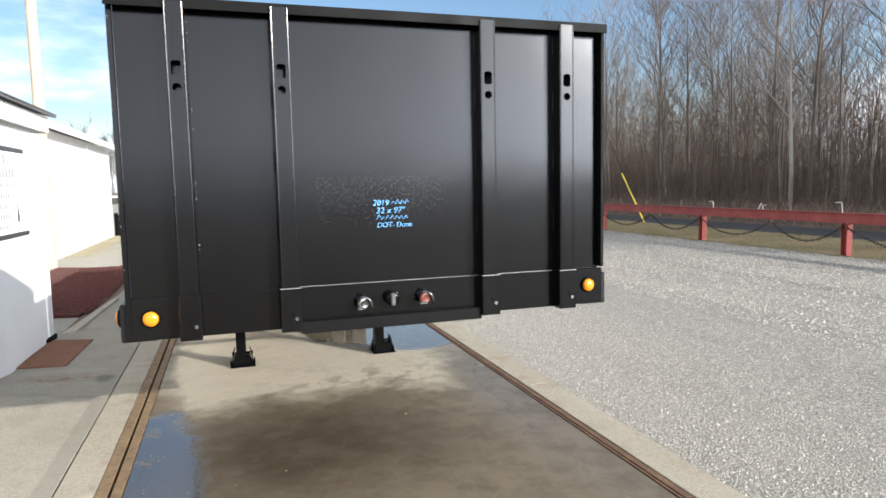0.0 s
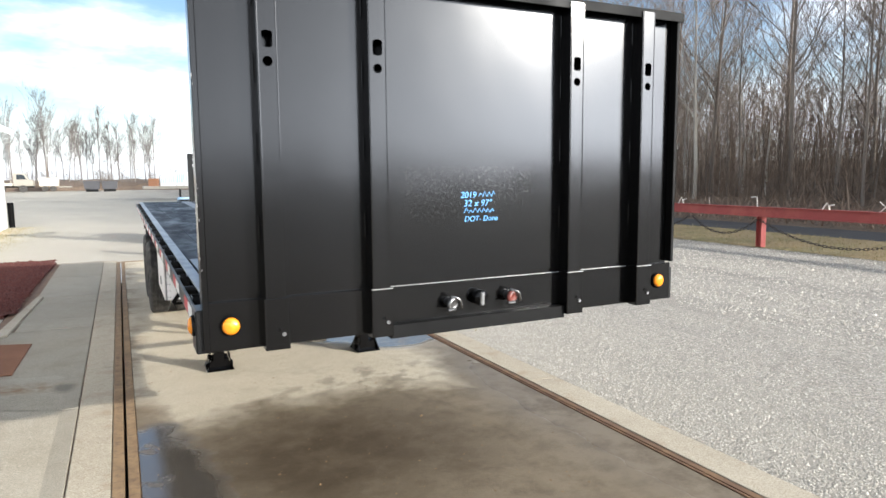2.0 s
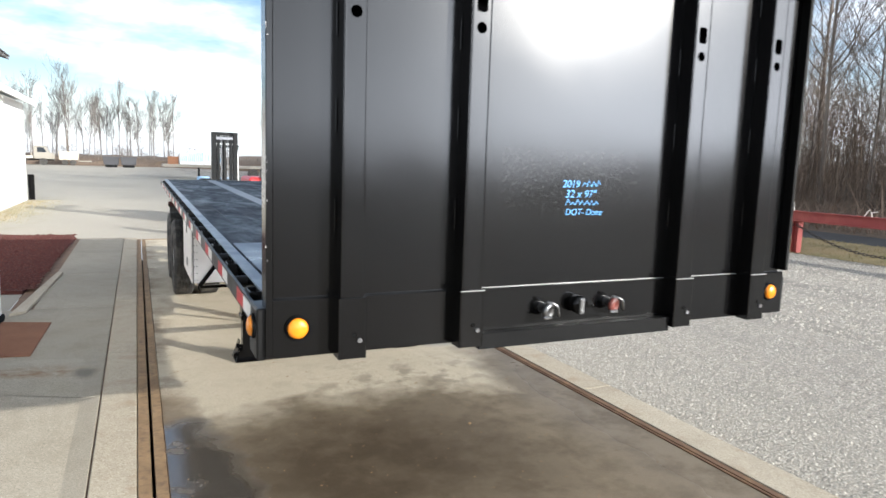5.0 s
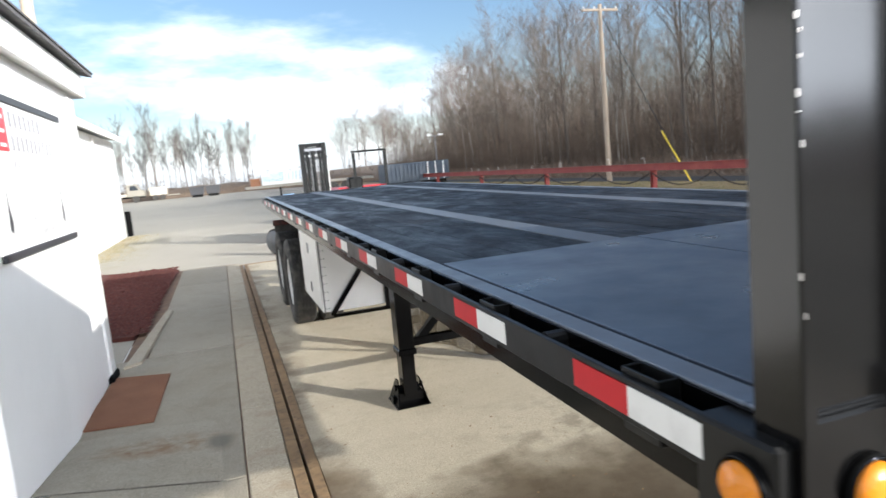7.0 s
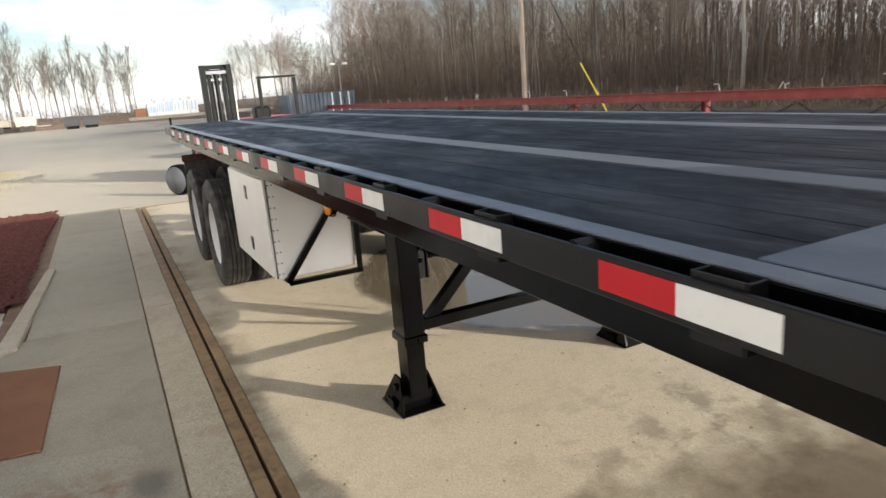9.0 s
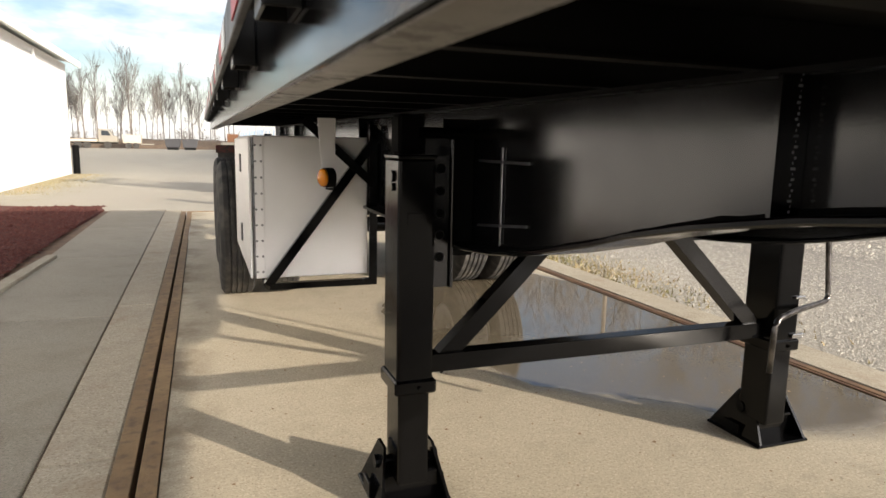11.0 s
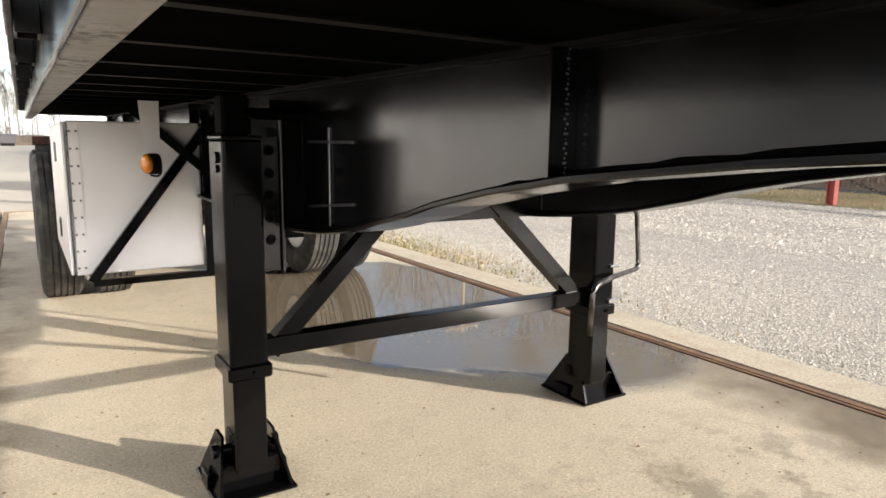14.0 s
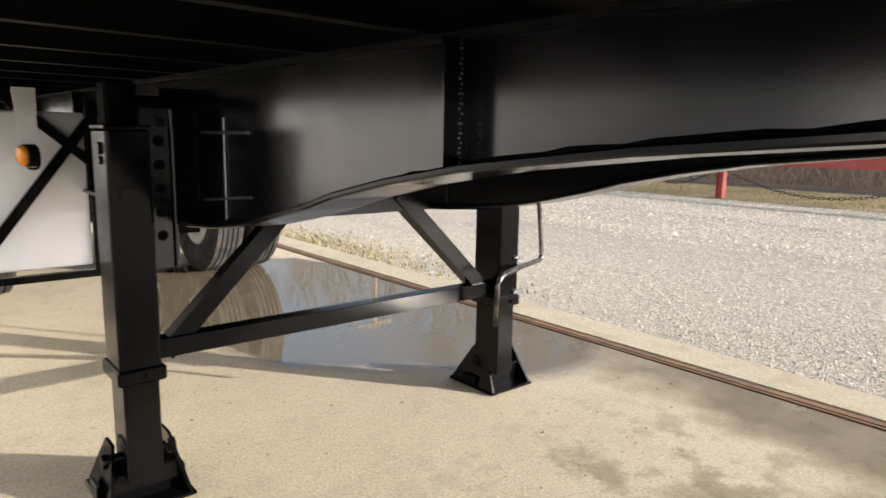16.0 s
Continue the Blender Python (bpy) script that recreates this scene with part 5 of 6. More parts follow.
part("spring_hanger", box(-0.53, -0.43, 9.03, 9.13, 0.64, 0.80, 0.004), M_LEG, T)
part("spring_hanger", box(0.43, 0.53, 9.03, 9.13, 0.64, 0.80, 0.004), M_LEG, T)
for side in (-1, 1):
    fl = part("mudflap", prism([(side * u, v) for u, v in ((0.62, 1.06), (0.62, 0.30), (1.10, 0.30), (1.135, 0.34), (1.14, 1.06))], "y", 9.34, 9.356, None, 0.004), M_FLAP, T, "dusty rubber mudflap")
    part("mudflap_bar", box(min(side * 1.16, side * 0.48), max(side * 1.16, side * 0.48), 9.31, 9.339, 1.04, 1.12, 0.004), M_REDCAST if side < 0 else M_LEG, T, "dark worn red mudflap bar")
part("rear_bumper", box(-1.1, 1.1, 9.62, 9.72, 0.50, 0.62, 0.006), M_LEG, T)
for x in (-0.6, 0.6):
    part("bumper_post", box(x - 0.04, x + 0.04, 9.63, 9.70, 0.622, 1.25, 0.004), M_LEG, T)
M_TANVEH = Surface("faded_tan_vehicle_paint", (0.27, 0.25, 0.21), 0.5).done()
# ---- the yard's red rail fence ----
FX, POSTS = 15.14, (-19.6, -13.4, -7.2, -1.2, 4.6, 10.25, 15.95, 22.4, 31.75, 41.2, 50.6, 60.0)
fence = thing("rail_fence", (FX, 20, -0.3), "faded red steel beam fence hung with rusty chain", "fence")
for y in POSTS:
    z0 = -0.36
    b = box(FX - 0.10, FX + 0.10, y - 0.09, y - 0.078, z0, 0.60, 0.002)
    b = box(FX - 0.10, FX + 0.10, y + 0.078, y + 0.09, z0, 0.60, 0.002, b)
    b = box(FX - 0.006, FX + 0.006, y - 0.0775, y + 0.0775, z0, 0.60, 0, b)
    part("post", b, M_REDRAIL, fence)
for a, c in zip(POSTS, POSTS[1:]):
    b = box(FX - 0.10, FX + 0.10, a + 0.003, c - 0.003, 0.602, 0.620, 0.002)
    b = box(FX - 0.10, FX + 0.10, a + 0.003, c - 0.003, 0.872, 0.890, 0.002, b)
    b = box(FX - 0.008, FX + 0.008, a + 0.003, c - 0.003, 0.6205, 0.8715, 0, b)
    part("beam", b, M_REDRAIL, fence)


def chain_mesh():
    """One steel link, long along x."""
    pts = [(0.045 * math.cos(TAU * k / 10) + (0.03 if math.cos(TAU * k / 10) > 0 else -0.03), 0.028 * math.sin(TAU * k / 10), 0) for k in range(10)]
    b = sweep(pts + [pts[0]], 0.011, 4)
    me = bpy.data.meshes.new("chain")
    b.to_mesh(me)
    b.free()
    return me


link = chain_mesh()
lv = np.array([v.co for v in link.vertices])
lf = [tuple(p.vertices) for p in link.polygons]
for a, c in zip(POSTS, POSTS[1:]):
    if a < -8 or a > 35:
        continue
    # one long swag in the bay by the weighbridge, two short ones in the others
    cuts = (a + 0.75, c) if a == 4.6 else (a, a + 0.44 * (c - a), c)
    sag = 0.60 if a == 4.6 else 0.47
    for ya, yb in zip(cuts, cuts[1:]):
        vv, ff = [], []
        y0, y1 = ya + 0.05, yb - 0.05
        n = int((y1 - y0) / 0.105)
        pos = [np.array((FX - 0.13, y0 + (y1 - y0) * i / n, 0.52 - sag * (1 - (2 * i / n - 1) ** 2))) for i in range(n + 1)]
        for i in range(n):
            d = pos[i + 1] - pos[i]
            d /= np.linalg.norm(d)
            u = np.array((1.0, 0, 0)) if i % 2 else np.cross(d, (1.0, 0, 0))
            w = np.cross(d, u)
            off_ = sum(len(q) for q in vv)
            vv.append((pos[i] + pos[i + 1]) / 2 + lv[:, :1] * d + lv[:, 1:2] * u + lv[:, 2:] * w)
            ff += [tuple(off_ + q for q in f) for f in lf]
        ch = part("chain", mesh_of("chain", np.concatenate(vv).tolist(), ff, M_CHAIN), None, fence, "rusty hanging chain")
        ch["kind"] = "stuff"
rr = random.Random(8)
y = -6.0
while y < 44:
    kind = rr.choice((0, 1, 1, 1, 2, 3))
    h = rr.uniform(0.16, 0.30)
    if kind == 0:
        b = sweep([(FX, y - 0.14, 0.885), (FX, y + 0.14, 0.89 + h)], 0.012, 6)
        b = sweep([(FX + 0.02, y + 0.14, 0.885), (FX + 0.02, y - 0.14, 0.89 + h)], 0.012, 6, b)
    elif kind == 1:
        b = sweep([(FX, y, 0.885), (FX, y + rr.uniform(-0.25, 0.25), 0.89 + h)], 0.012, 6)
    elif kind == 2:
        b = sweep(rounded([(FX, y, 0.885), (FX, y + 0.03, 0.89 + h), (FX, y + 0.22, 0.87 + h)], 0.06), 0.016, 6)
    else:
        b = sweep([(FX, y - 0.08, 0.885), (FX, y - 0.05, 0.89 + h * 0.6), (FX, y, 0.89 + h), (FX, y + 0.06, 0.89 + h * 0.6), (FX, y + 0.12, 0.885)], 0.02, 6)
        b = sweep([(FX, y - 0.05, 0.89 + h * 0.6), (FX, y - 0.20, 0.89 + h * 0.8)], 0.015, 6, b)
    tagged(part("welded_rod", b, M_ROD if kind == 1 else M_STICK), "pale welded rod ornament standing on the red rail", "rod", "rods on the rail")
    y += rr.uniform(1.1, 2.2)


# ---- utility poles ----
def utility_pole(x, y, z, h, label, arm=0.0):
    p = thing("utility_pole", (x, y, z), label, "pole")
    part("shaft", cyl((x, y, z + h / 2 - 0.2), (0, 0, 1), 0.15, h + 0.4, 14, 0.10), M_POLE, p)
    if arm:
        part("crossarm", box(x - arm, x + arm, y - 0.06, y + 0.06, z + h - 0.35, z + h - 0.23, 0.01), M_POLE, p)
        for k in (-0.9, -0.3, 0.3, 0.9):
            part("insulator", cyl((x + arm * k, y, z + h - 0.17), (0, 0, 1), 0.04, 0.12, 10), M_VEHW, p)
    return p


pole = utility_pole(18.6, 31.0, -0.3, 9.6, "pale weathered timber utility pole by the road", 1.1)
part("guy_wire", sweep([(18.65, 30.9, 8.6), (18.8, 24.6, -0.25)], 0.02, 6), M_WIRE, pole)
part("guy_guard", sweep([(18.72, 26.45, 2.25), (18.8, 24.6, -0.2)], 0.042, 8), M_YELLOW, pole, "yellow plastic guy guard")
utility_pole(-5.15, 15.7, 0.0, 11.0, "brown weathered timber pole beside the white building")


# ---- forklift behind the trailer ----
fk = thing("forklift", (0.6, 17.2, 0), "dark forklift truck with a tall mast, facing the trailer", "forklift")
for x in (0.30, 0.86):
    part("mast_channel", box(x - 0.06, x + 0.06, 16.75, 16.92, 0.05, 2.53, 0.008), M_FORK, fk)
for x in (0.42, 0.74):
    part("inner_channel", box(x - 0.035, x + 0.035, 16.78, 16.88, 0.08, 2.47, 0.006), M_FORK, fk)
part("mast_plate", box(0.36, 0.80, 16.752, 16.764, 2.33, 2.40, 0.003), M_GALV, fk, "pale worn plate on the mast")
for z, m in ((2.44, M_FORK), (2.34, M_FORK), (2.24, M_FORK), (1.15, M_FORK), (0.35, M_FORK)):
    part("mast_crossbar", box(0.26, 0.90, 16.84, 16.92, z, z + 0.09, 0.01), m, fk)
part("lift_cylinder", cyl((0.58, 16.86, 1.25), (0, 0, 1), 0.05, 2.3, 14), M_FORK, fk)
for x in (0.50, 0.66):
    part("lift_chain", box(x - 0.012, x + 0.012, 16.80, 16.81, 0.3, 2.40), M_CAST, fk)
part("carriage", box(0.34, 0.82, 16.70, 16.745, 0.4, 1.0, 0.02), M_FORK, fk)
part("mast_stripe", box(0.912, 0.935, 16.74, 16.90, 0.6, 2.05, 0.004), M_VEHW, fk, "white painted strip")
body = part("fork_body", box(0.10, 1.10, 17.15, 19.1, 0.30, 1.05, 0.08, None, 0, 2), M_FORKRED, fk, "dark red body")
part("counterweight", box(0.08, 1.12, 18.75, 19.4, 0.28, 1.20, 0.10, None, 0, 2), M_FORK, fk)
for x in (0.56, 0.98):
    for y, t in ((17.2, 0.02), (18.7, -0.02)):
        part("guard_post", sweep([(x, y, 1.0), (x, y + t * 8, 2.15)], 0.035, 6), M_FORK, fk)
part("overhead_guard", box(0.52, 1.02, 17.2, 18.75, 2.14, 2.20, 0.02), M_FORK, fk)
for x, y, r in ((0.12, 17.25, 0.34), (1.08, 17.25, 0.34), (0.15, 18.9, 0.27), (1.05, 18.9, 0.27)):
    part("fork_wheel", cyl((x, y, r), (1, 0, 0), r, 0.24, 20, None, None, 0.03), M_TYRE, fk)
for x in (0.38, 0.78):
    b = box(x - 0.05, x + 0.05, 16.60, 16.64, 0.06, 0.75, 0.006)
    b = box(x - 0.05, x + 0.05, 15.5, 16.60, 0.05, 0.09, 0.006, b)
    part("fork_tine", b, M_FORK, fk)

# a loose wheel on the ground behind the trailer's tail
WHEEL_AX = Vector((-0.80, -0.60, 0.0))
lw = thing("loose_wheel", (-0.70, 15.0, -0.03), "small dusty wheel with a grey disc, standing behind the trailer", "wheel")
part("tyre", lathe([(0.17, -0.10), (0.27, -0.115), (0.30, -0.08), (0.305, 0.0), (0.30, 0.08), (0.27, 0.115), (0.17, 0.10)], (-0.70, 15.0, 0.275), WHEEL_AX, 32, True), M_BLACKSHADE, lw, "black worn tyre", smooth=True)
part("disc", lathe([(0.265, 0.116), (0.262, 0.124), (0.12, 0.128), (0.09, 0.150), (0.002, 0.152)], (-0.70, 15.0, 0.275), WHEEL_AX, 32), M_RUNNER, lw, "dusty grey wheel disc", smooth=True)

# a second, taller machine with a frame of thin posts
ld = thing("loader_frame", (2.6, 23, 0), "dark open frame of a parked lift machine", "lift machine")
for x in (2.85, 4.0):
    part("frame_post", box(x - 0.05, x + 0.05, 22.9, 23.0, 0.0, 2.35, 0.01), M_FORK, ld)
part("frame_bar", box(2.78, 4.07, 22.88, 23.02, 2.36, 2.43, 0.01), M_FORK, ld)
part("frame_lamp", cyl((3.0, 22.85, 2.0), (0, 1, 0), 0.08, 0.06, 12), M_VEHW, ld)
part("frame_seat", box(2.6, 3.1, 22.9, 23.4, 0.9, 1.5, 0.06), M_FORK, ld)
part("frame_body", box(2.15, 4.05, 23.05, 25.2, 0.45, 1.15, 0.08), M_FORKRED, ld)
for x in (2.2, 4.0):
    for y in (23.3, 24.8):
        part("frame_wheel", cyl((x, y, 0.42), (1, 0, 0), 0.42, 0.3, 20, None, None, 0.04), M_TYRE, ld)

# ---- far side of the yard ----
ct = thing("steel_container", (15.5, 56, 0), "long blue-grey steel bin with ribbed sides", "container")
part("container_body", box(11.8, 17.6, 54.6, 57.2, 0.3, 1.95, 0.05), M_CONT, ct)
for k in range(16):
    x = 12.0 + k * 0.36
    part("container_rib", box(x - 0.05, x + 0.05, 54.52, 54.598, 0.35, 1.9, 0.01), M_CONT if k < 9 else (M_CONT if k % 2 else M_TRIM), ct)
part("container_skid", box(12.0, 17.4, 55.0, 55.3, -0.06, 0.299, 0.01), M_FORK, ct)
part("container_skid", box(12.0, 17.4, 56.5, 56.8, -0.06, 0.299, 0.01), M_FORK, ct)
lp = thing("yard_light", (19.0, 62, -0.3), "slim yard light pole with twin heads", "light pole")
part("mast", cyl((19.0, 62, 2.0), (0, 0, 1), 0.07, 4.8, 10, 0.05), M_GALV, lp)
part("arm", box(18.5, 19.5, 61.96, 62.04, 4.35, 4.42, 0.01), M_GALV, lp)
for x in (18.4, 19.6):
    part("head", box(x - 0.22, x + 0.22, 61.85, 62.15, 4.40, 4.58, 0.03), M_VEHW, lp)


def wheelset(parent, xs_, y, r, w=0.3):
    for x in xs_:
        part("wheel", cyl((x, y, r), (0, 1, 0), r, w, 16, None, None, 0.03), M_TYRE, parent)


def truck(x, y, length, label, cabm, bedm):
    """A flatbed truck seen side on, along x."""
    t = thing("flatbed_truck", (x, y, 0), label, "truck")
    part("chassis", box(x, x + length, y - 0.5, y + 0.5, 0.65, 0.85, 0.02), M_FORK, t)
    cab = part("cab", prism([(x + length - 2.3, 0.85), (x + length, 0.85), (x + length, 1.6), (x + length - 0.55, 1.75), (x + length - 1.0, 2.6), (x + length - 2.2, 2.65), (x + length - 2.3, 2.5)], "y", y - 1.1, y + 1.1, None, 0.04), cabm, t)
    part("side_window", prism([(x + length - 1.9, 1.75), (x + length - 0.75, 1.75), (x + length - 1.1, 2.4), (x + length - 1.9, 2.42)], "y", y - 1.13, y - 1.105), M_GLASS, cab)
    part("bed", box(x - 0.1, x + length - 2.4, y - 1.2, y + 1.2, 0.9, 1.25, 0.03), bedm, t)
    for k in range(5):
        part("stake", box(x + k * (length - 2.6) / 4, x + k * (length - 2.6) / 4 + 0.08, y - 1.22, y - 1.201, 0.9, 1.6), bedm, t)
    wheelset(t, (x + 1.0, x + 2.1, x + length - 1.2), y - 0.95, 0.5)
    return t


truck(-17.8, 104, 5.8, "faded tan flatbed truck parked across the yard", M_TANVEH, M_BEIGE)
tp = thing("tipper_trailer", (-10.5, 107, 0), "faded beige tipper trailer parked across the yard", "trailer")
part("tipper_body", prism([(-11.6, 0.75), (-9.3, 0.75), (-9.2, 1.95), (-11.7, 1.95)], "y", 105.9, 108.1, None, 0.03), M_BEIGE, tp)
for k in range(5):
    part("tipper_rib", box(-11.5 + k * 0.5, -11.42 + k * 0.5, 105.84, 105.9, 0.8, 1.9, 0.01), M_BEIGE, tp)
part("drawbar", box(-9.3, -7.6, 106.8, 107.2, 0.55, 0.7, 0.01), M_TANVEH, tp)
wheelset(tp, (-10.9, -9.9), 106.0, 0.42)


def far_trailer(x0, x1, y, h, label, m, legs=True):
    t = thing("parked_trailer", (x0, y, 0), label, "trailer")
    part("bed", box(x0, x1, y - 1.2, y + 1.2, h - 0.22, h, 0.02), m, t)
    wheelset(t, (x1 - 3.6, x1 - 2.4), y - 0.95, 0.48)
    if legs:
        part("leg", box(x0 + 2.75, x0 + 2.9, y - 0.9, y - 0.75, 0, h - 0.22), M_FORK, t)
    return t


for k in range(2):
    bx = -5.9 + k * 2.2
    t = thing("dark_bin", (bx + 1.0, 101, 0), "dark steel skip parked by the far trees", "skip", "skips by the far trees")
    part("skip_body", prism([(bx + 0.15, 0.3), (bx + 1.95, 0.3), (bx + 2.1, 1.45), (bx, 1.45)], "y", 100.2, 102, None, 0.03), M_DARKVEH, t)
    part("skip_rim", box(bx - 0.04, bx + 2.14, 100.12, 100.2, 1.34, 1.47, 0.01), M_DARKVEH, t)
    part("skip_foot", box(bx + 0.3, bx + 1.8, 100.5, 101.7, -0.05, 0.299), M_FORK, t)
far_trailer(0.3, 11.2, 58, 1.15, "tan flatbed trailer loaded with wrapped bundles", M_TANVEH)
for k in range(6):
    bx = 1.62 + 0.62 * k
    top = (2.16, 2.38, 2.45, 2.36, 2.44, 2.40)[k]
    bun = thing("wrapped_bundle", (bx, 57.8, 1.16), "white and blue plastic-wrapped bundle on a trailer", "bundle", "bundles on the trailer")
    part("wrap", prism([(bx, 1.152), (bx + 0.60, 1.152), (bx + 0.62, top - 0.22), (bx + 0.50, top - 0.04), (bx + 0.30, top), (bx + 0.10, top - 0.05), (bx - 0.01, top - 0.25)], "y", 57.0, 58.6, None, 0.03), M_VEHW, bun)
    for q in ((0.05, 0.20, 0.35, 0.48) if k < 3 else (0.10, 0.36)):
        part("print_band", prism([(bx + q, 1.42), (bx + q + 0.07, 1.42), (bx + q + 0.13, top - 0.26), (bx + q + 0.06, top - 0.26)], "y", 56.985, 56.999), M_BLUEWRAP, bun, "blue printed band")
for z in (1.152, 1.472):
    cr = thing("crate", (1.12, 57.8, z), "rust-brown wooden crate stacked on the tan trailer", "crate", "crates on the trailer")
    part("crate_board", box(0.72, 1.54, 57.02, 57.06, z, z + 0.13, 0.008), M_CRATE, cr)
    part("crate_board", box(0.72, 1.54, 57.02, 57.06, z + 0.16, z + 0.30, 0.008), M_CRATE, cr)
    part("crate_body", box(0.74, 1.52, 57.061, 58.4, z + 0.003, z + 0.315, 0.01), M_CRATE, cr)
for n, (x, z) in enumerate(((3.3, 0.34), (4.4, 0.30))):
    d = tagged(part("blue_drum", cyl((x - 1.9, 33, z + 0.08), (0, 0, 1), 0.3, 0.9, 18, None, None, 0.02), M_BLUEWRAP), "blue plastic drum standing in the yard", "drum", "drums in the yard")

# ---- trees ----


def limbs(seed, height, radius, counts=(15, 5, 4), spread=0.55, lean=0.03, first=0.3):
    """A bare tree as tapered segments: point, point, radius, radius, level. counts: branches on each trunk, limb and bough."""
    r = random.Random(seed)
    segs = []

    def grow(p, d, length, rad, level):
        n = (7, 4, 2, 1)[level]
        pts, rads = [p], [rad]
        for i in range(n):
            d = (d + Vector((r.gauss(0, 1), r.gauss(0, 1), r.gauss(0, 0.5))) * (lean if level == 0 else 0.20)).normalized()
            if level:
                d = (d + Vector((0, 0, 0.13))).normalized()
            pts.append(pts[-1] + d * length / n)
            rads.append(max(rad * (1 - (i + 1) / n * (0.82 if level == 0 else 0.8)), 0.004))
            segs.append((pts[-2], pts[-1], rads[-2], rads[-1], level))
        if level < len(counts):
            for k in range(counts[level]):
                f = first + (0.98 - first) * (k + r.random()) / counts[level] if level == 0 else r.uniform(0.2, 1.0)
                i = min(int(f * n), n - 1)
                at = pts[i].lerp(pts[i + 1], f * n - i)
                along = (pts[i + 1] - pts[i]).normalized()
                a = r.uniform(0, TAU)
                nd = (along * (1 - spread) + Vector((math.cos(a), math.sin(a), 0)) * spread + Vector((0, 0, 0.25))).normalized()
                size = length * (r.uniform(0.28, 0.56) * (1.2 - 0.65 * f) if level == 0 else r.uniform(0.35, 0.65))
                grow(at, nd, size, (rads[i] * r.uniform(0.30, 0.5)), level + 1)

    grow(Vector((0, 0, -0.3)), Vector((0, 0, 1)), height, radius, 0)
    return segs


def tubes(segs, levels, minrad=0.0):
    vs, fs, n0 = [], [], 0
    for a, b, r1, r2, level in segs:
        if level not in levels:
            continue
        k = 6 if level == 0 else (4 if level == 1 else 3)
        d = (b - a).normalized()
        u = d.cross(Vector((0.3, 0.9, 0.1))).normalized()
        w = d.cross(u)
        r1, r2 = max(r1, minrad), max(r2, minrad * 0.8)
        for c, rad in ((a, r1), (b, r2)):
            for i in range(k):
                t = TAU * i / k
                vs.append(c + (u * math.cos(t) + w * math.sin(t)) * rad)
        fs += [(n0 + i, n0 + (i + 1) % k, n0 + k + (i + 1) % k, n0 + k + i) for i in range(k)]
        n0 += 2 * k
    return vs, fs


VARIANTS, FAR = [], []
for sd in range(6):
    segs = limbs(100 + sd, 14.0 + sd * 0.6, 0.12 + 0.035 * (sd % 3), (17, 6, 4), 0.6, 0.026, 0.24 if sd % 2 else 0.38)
    VARIANTS.append((tubes(segs, (0, 1), 0.016), tubes(segs, (2, 3), 0.011)))
    segs = limbs(300 + sd, 14.0 + sd * 0.6, 0.22, (17, 5, 4), 0.42, 0.03, 0.20 + 0.06 * (sd % 3))
    FAR.append((tubes(segs, (0, 1), 0.055), tubes(segs, (2, 3), 0.022)))


def tree(sd, x, y, z, sc, turn, label, pale=False, squeeze=1.0, twig=M_TWIG):
    (tv, tf), (cv, cf) = VARIANTS[sd]
    t = thing("bare_tree", (x, y, z), label, "tree", "bare trees at the wood's edge")
    m = Matrix.Translation((x, y, z)) @ Matrix.Rotation(turn, 4, "Z") @ Matrix.Diagonal((sc * squeeze, sc * squeeze, sc, 1))
    part("trunk", mesh_of("trunk", [m @ v for v in tv], tf, M_PALEBARK if pale else M_BARK), None, t, "pale bark" if pale else "")
    part("crown", mesh_of("crown", [m @ v for v in cv], cf, twig), None, t)
    return t


def mass(name, spots, label, material_t, material_c, parts_=(True, True)):
    """A stand of bare trees in one mesh: trunks and crowns."""
    vs, fs, mi, n0 = [], [], [], 0
    arrs = [[(np.array([tuple(v) for v in a[0]]), a[1]) for a in var] for var in VARIANTS]
    for sd, x, y, z, sc, turn, sq in spots:
        c, s_ = math.cos(turn), math.sin(turn)
        for k, (v, f) in enumerate(arrs[sd]):
            w = np.stack([(v[:, 0] * c - v[:, 1] * s_) * sc * sq + x, (v[:, 0] * s_ + v[:, 1] * c) * sc * sq + y, v[:, 2] * sc + z], -1)
            vs.append(w)
            a = np.array([q if len(q) == 4 else (*q, -1) for q in f])
            fs.append(np.where(a >= 0, a + n0, -1))
            mi.append(np.full(len(f), k))
            n0 += len(v)
    v, f, mi = np.concatenate(vs), np.concatenate(fs), np.concatenate(mi)
    me = bpy.data.meshes.new(name)
    me.vertices.add(len(v))
    me.vertices.foreach_set("co", v.ravel())
    me.loops.add(f.size)
    me.loops.foreach_set("vertex_index", f.ravel().astype(np.int32))
    me.polygons.add(len(f))
    me.polygons.foreach_set("loop_start", np.arange(0, f.size, 4, dtype=np.int32))
    me.materials.append(material_t)
    me.materials.append(material_c)
    me.polygons.foreach_set("material_index", mi.astype(np.int32))
    me.update(calc_edges=True)
    return tagged(new(name, me), label, "wood", kind="stuff")


rt = random.Random(21)
spots = []
for row, x0 in enumerate((31.5, 34.5, 38.5)):
    step = 2.9 + row * 0.5
    y = -14.0 + rt.uniform(0, 2)
    while y < 95 + row * 6:
        x = x0 + rt.uniform(-1.4, 1.4)
        spots.append((rt.randrange(6), x, y, wood_z(x), rt.choice((0.5, 0.58, 0.66, 0.74, 0.82, 0.9, 0.98)), rt.uniform(0, TAU), rt.uniform(0.7, 1.05)))
        y += rt.uniform(0.5, 1.5) * step
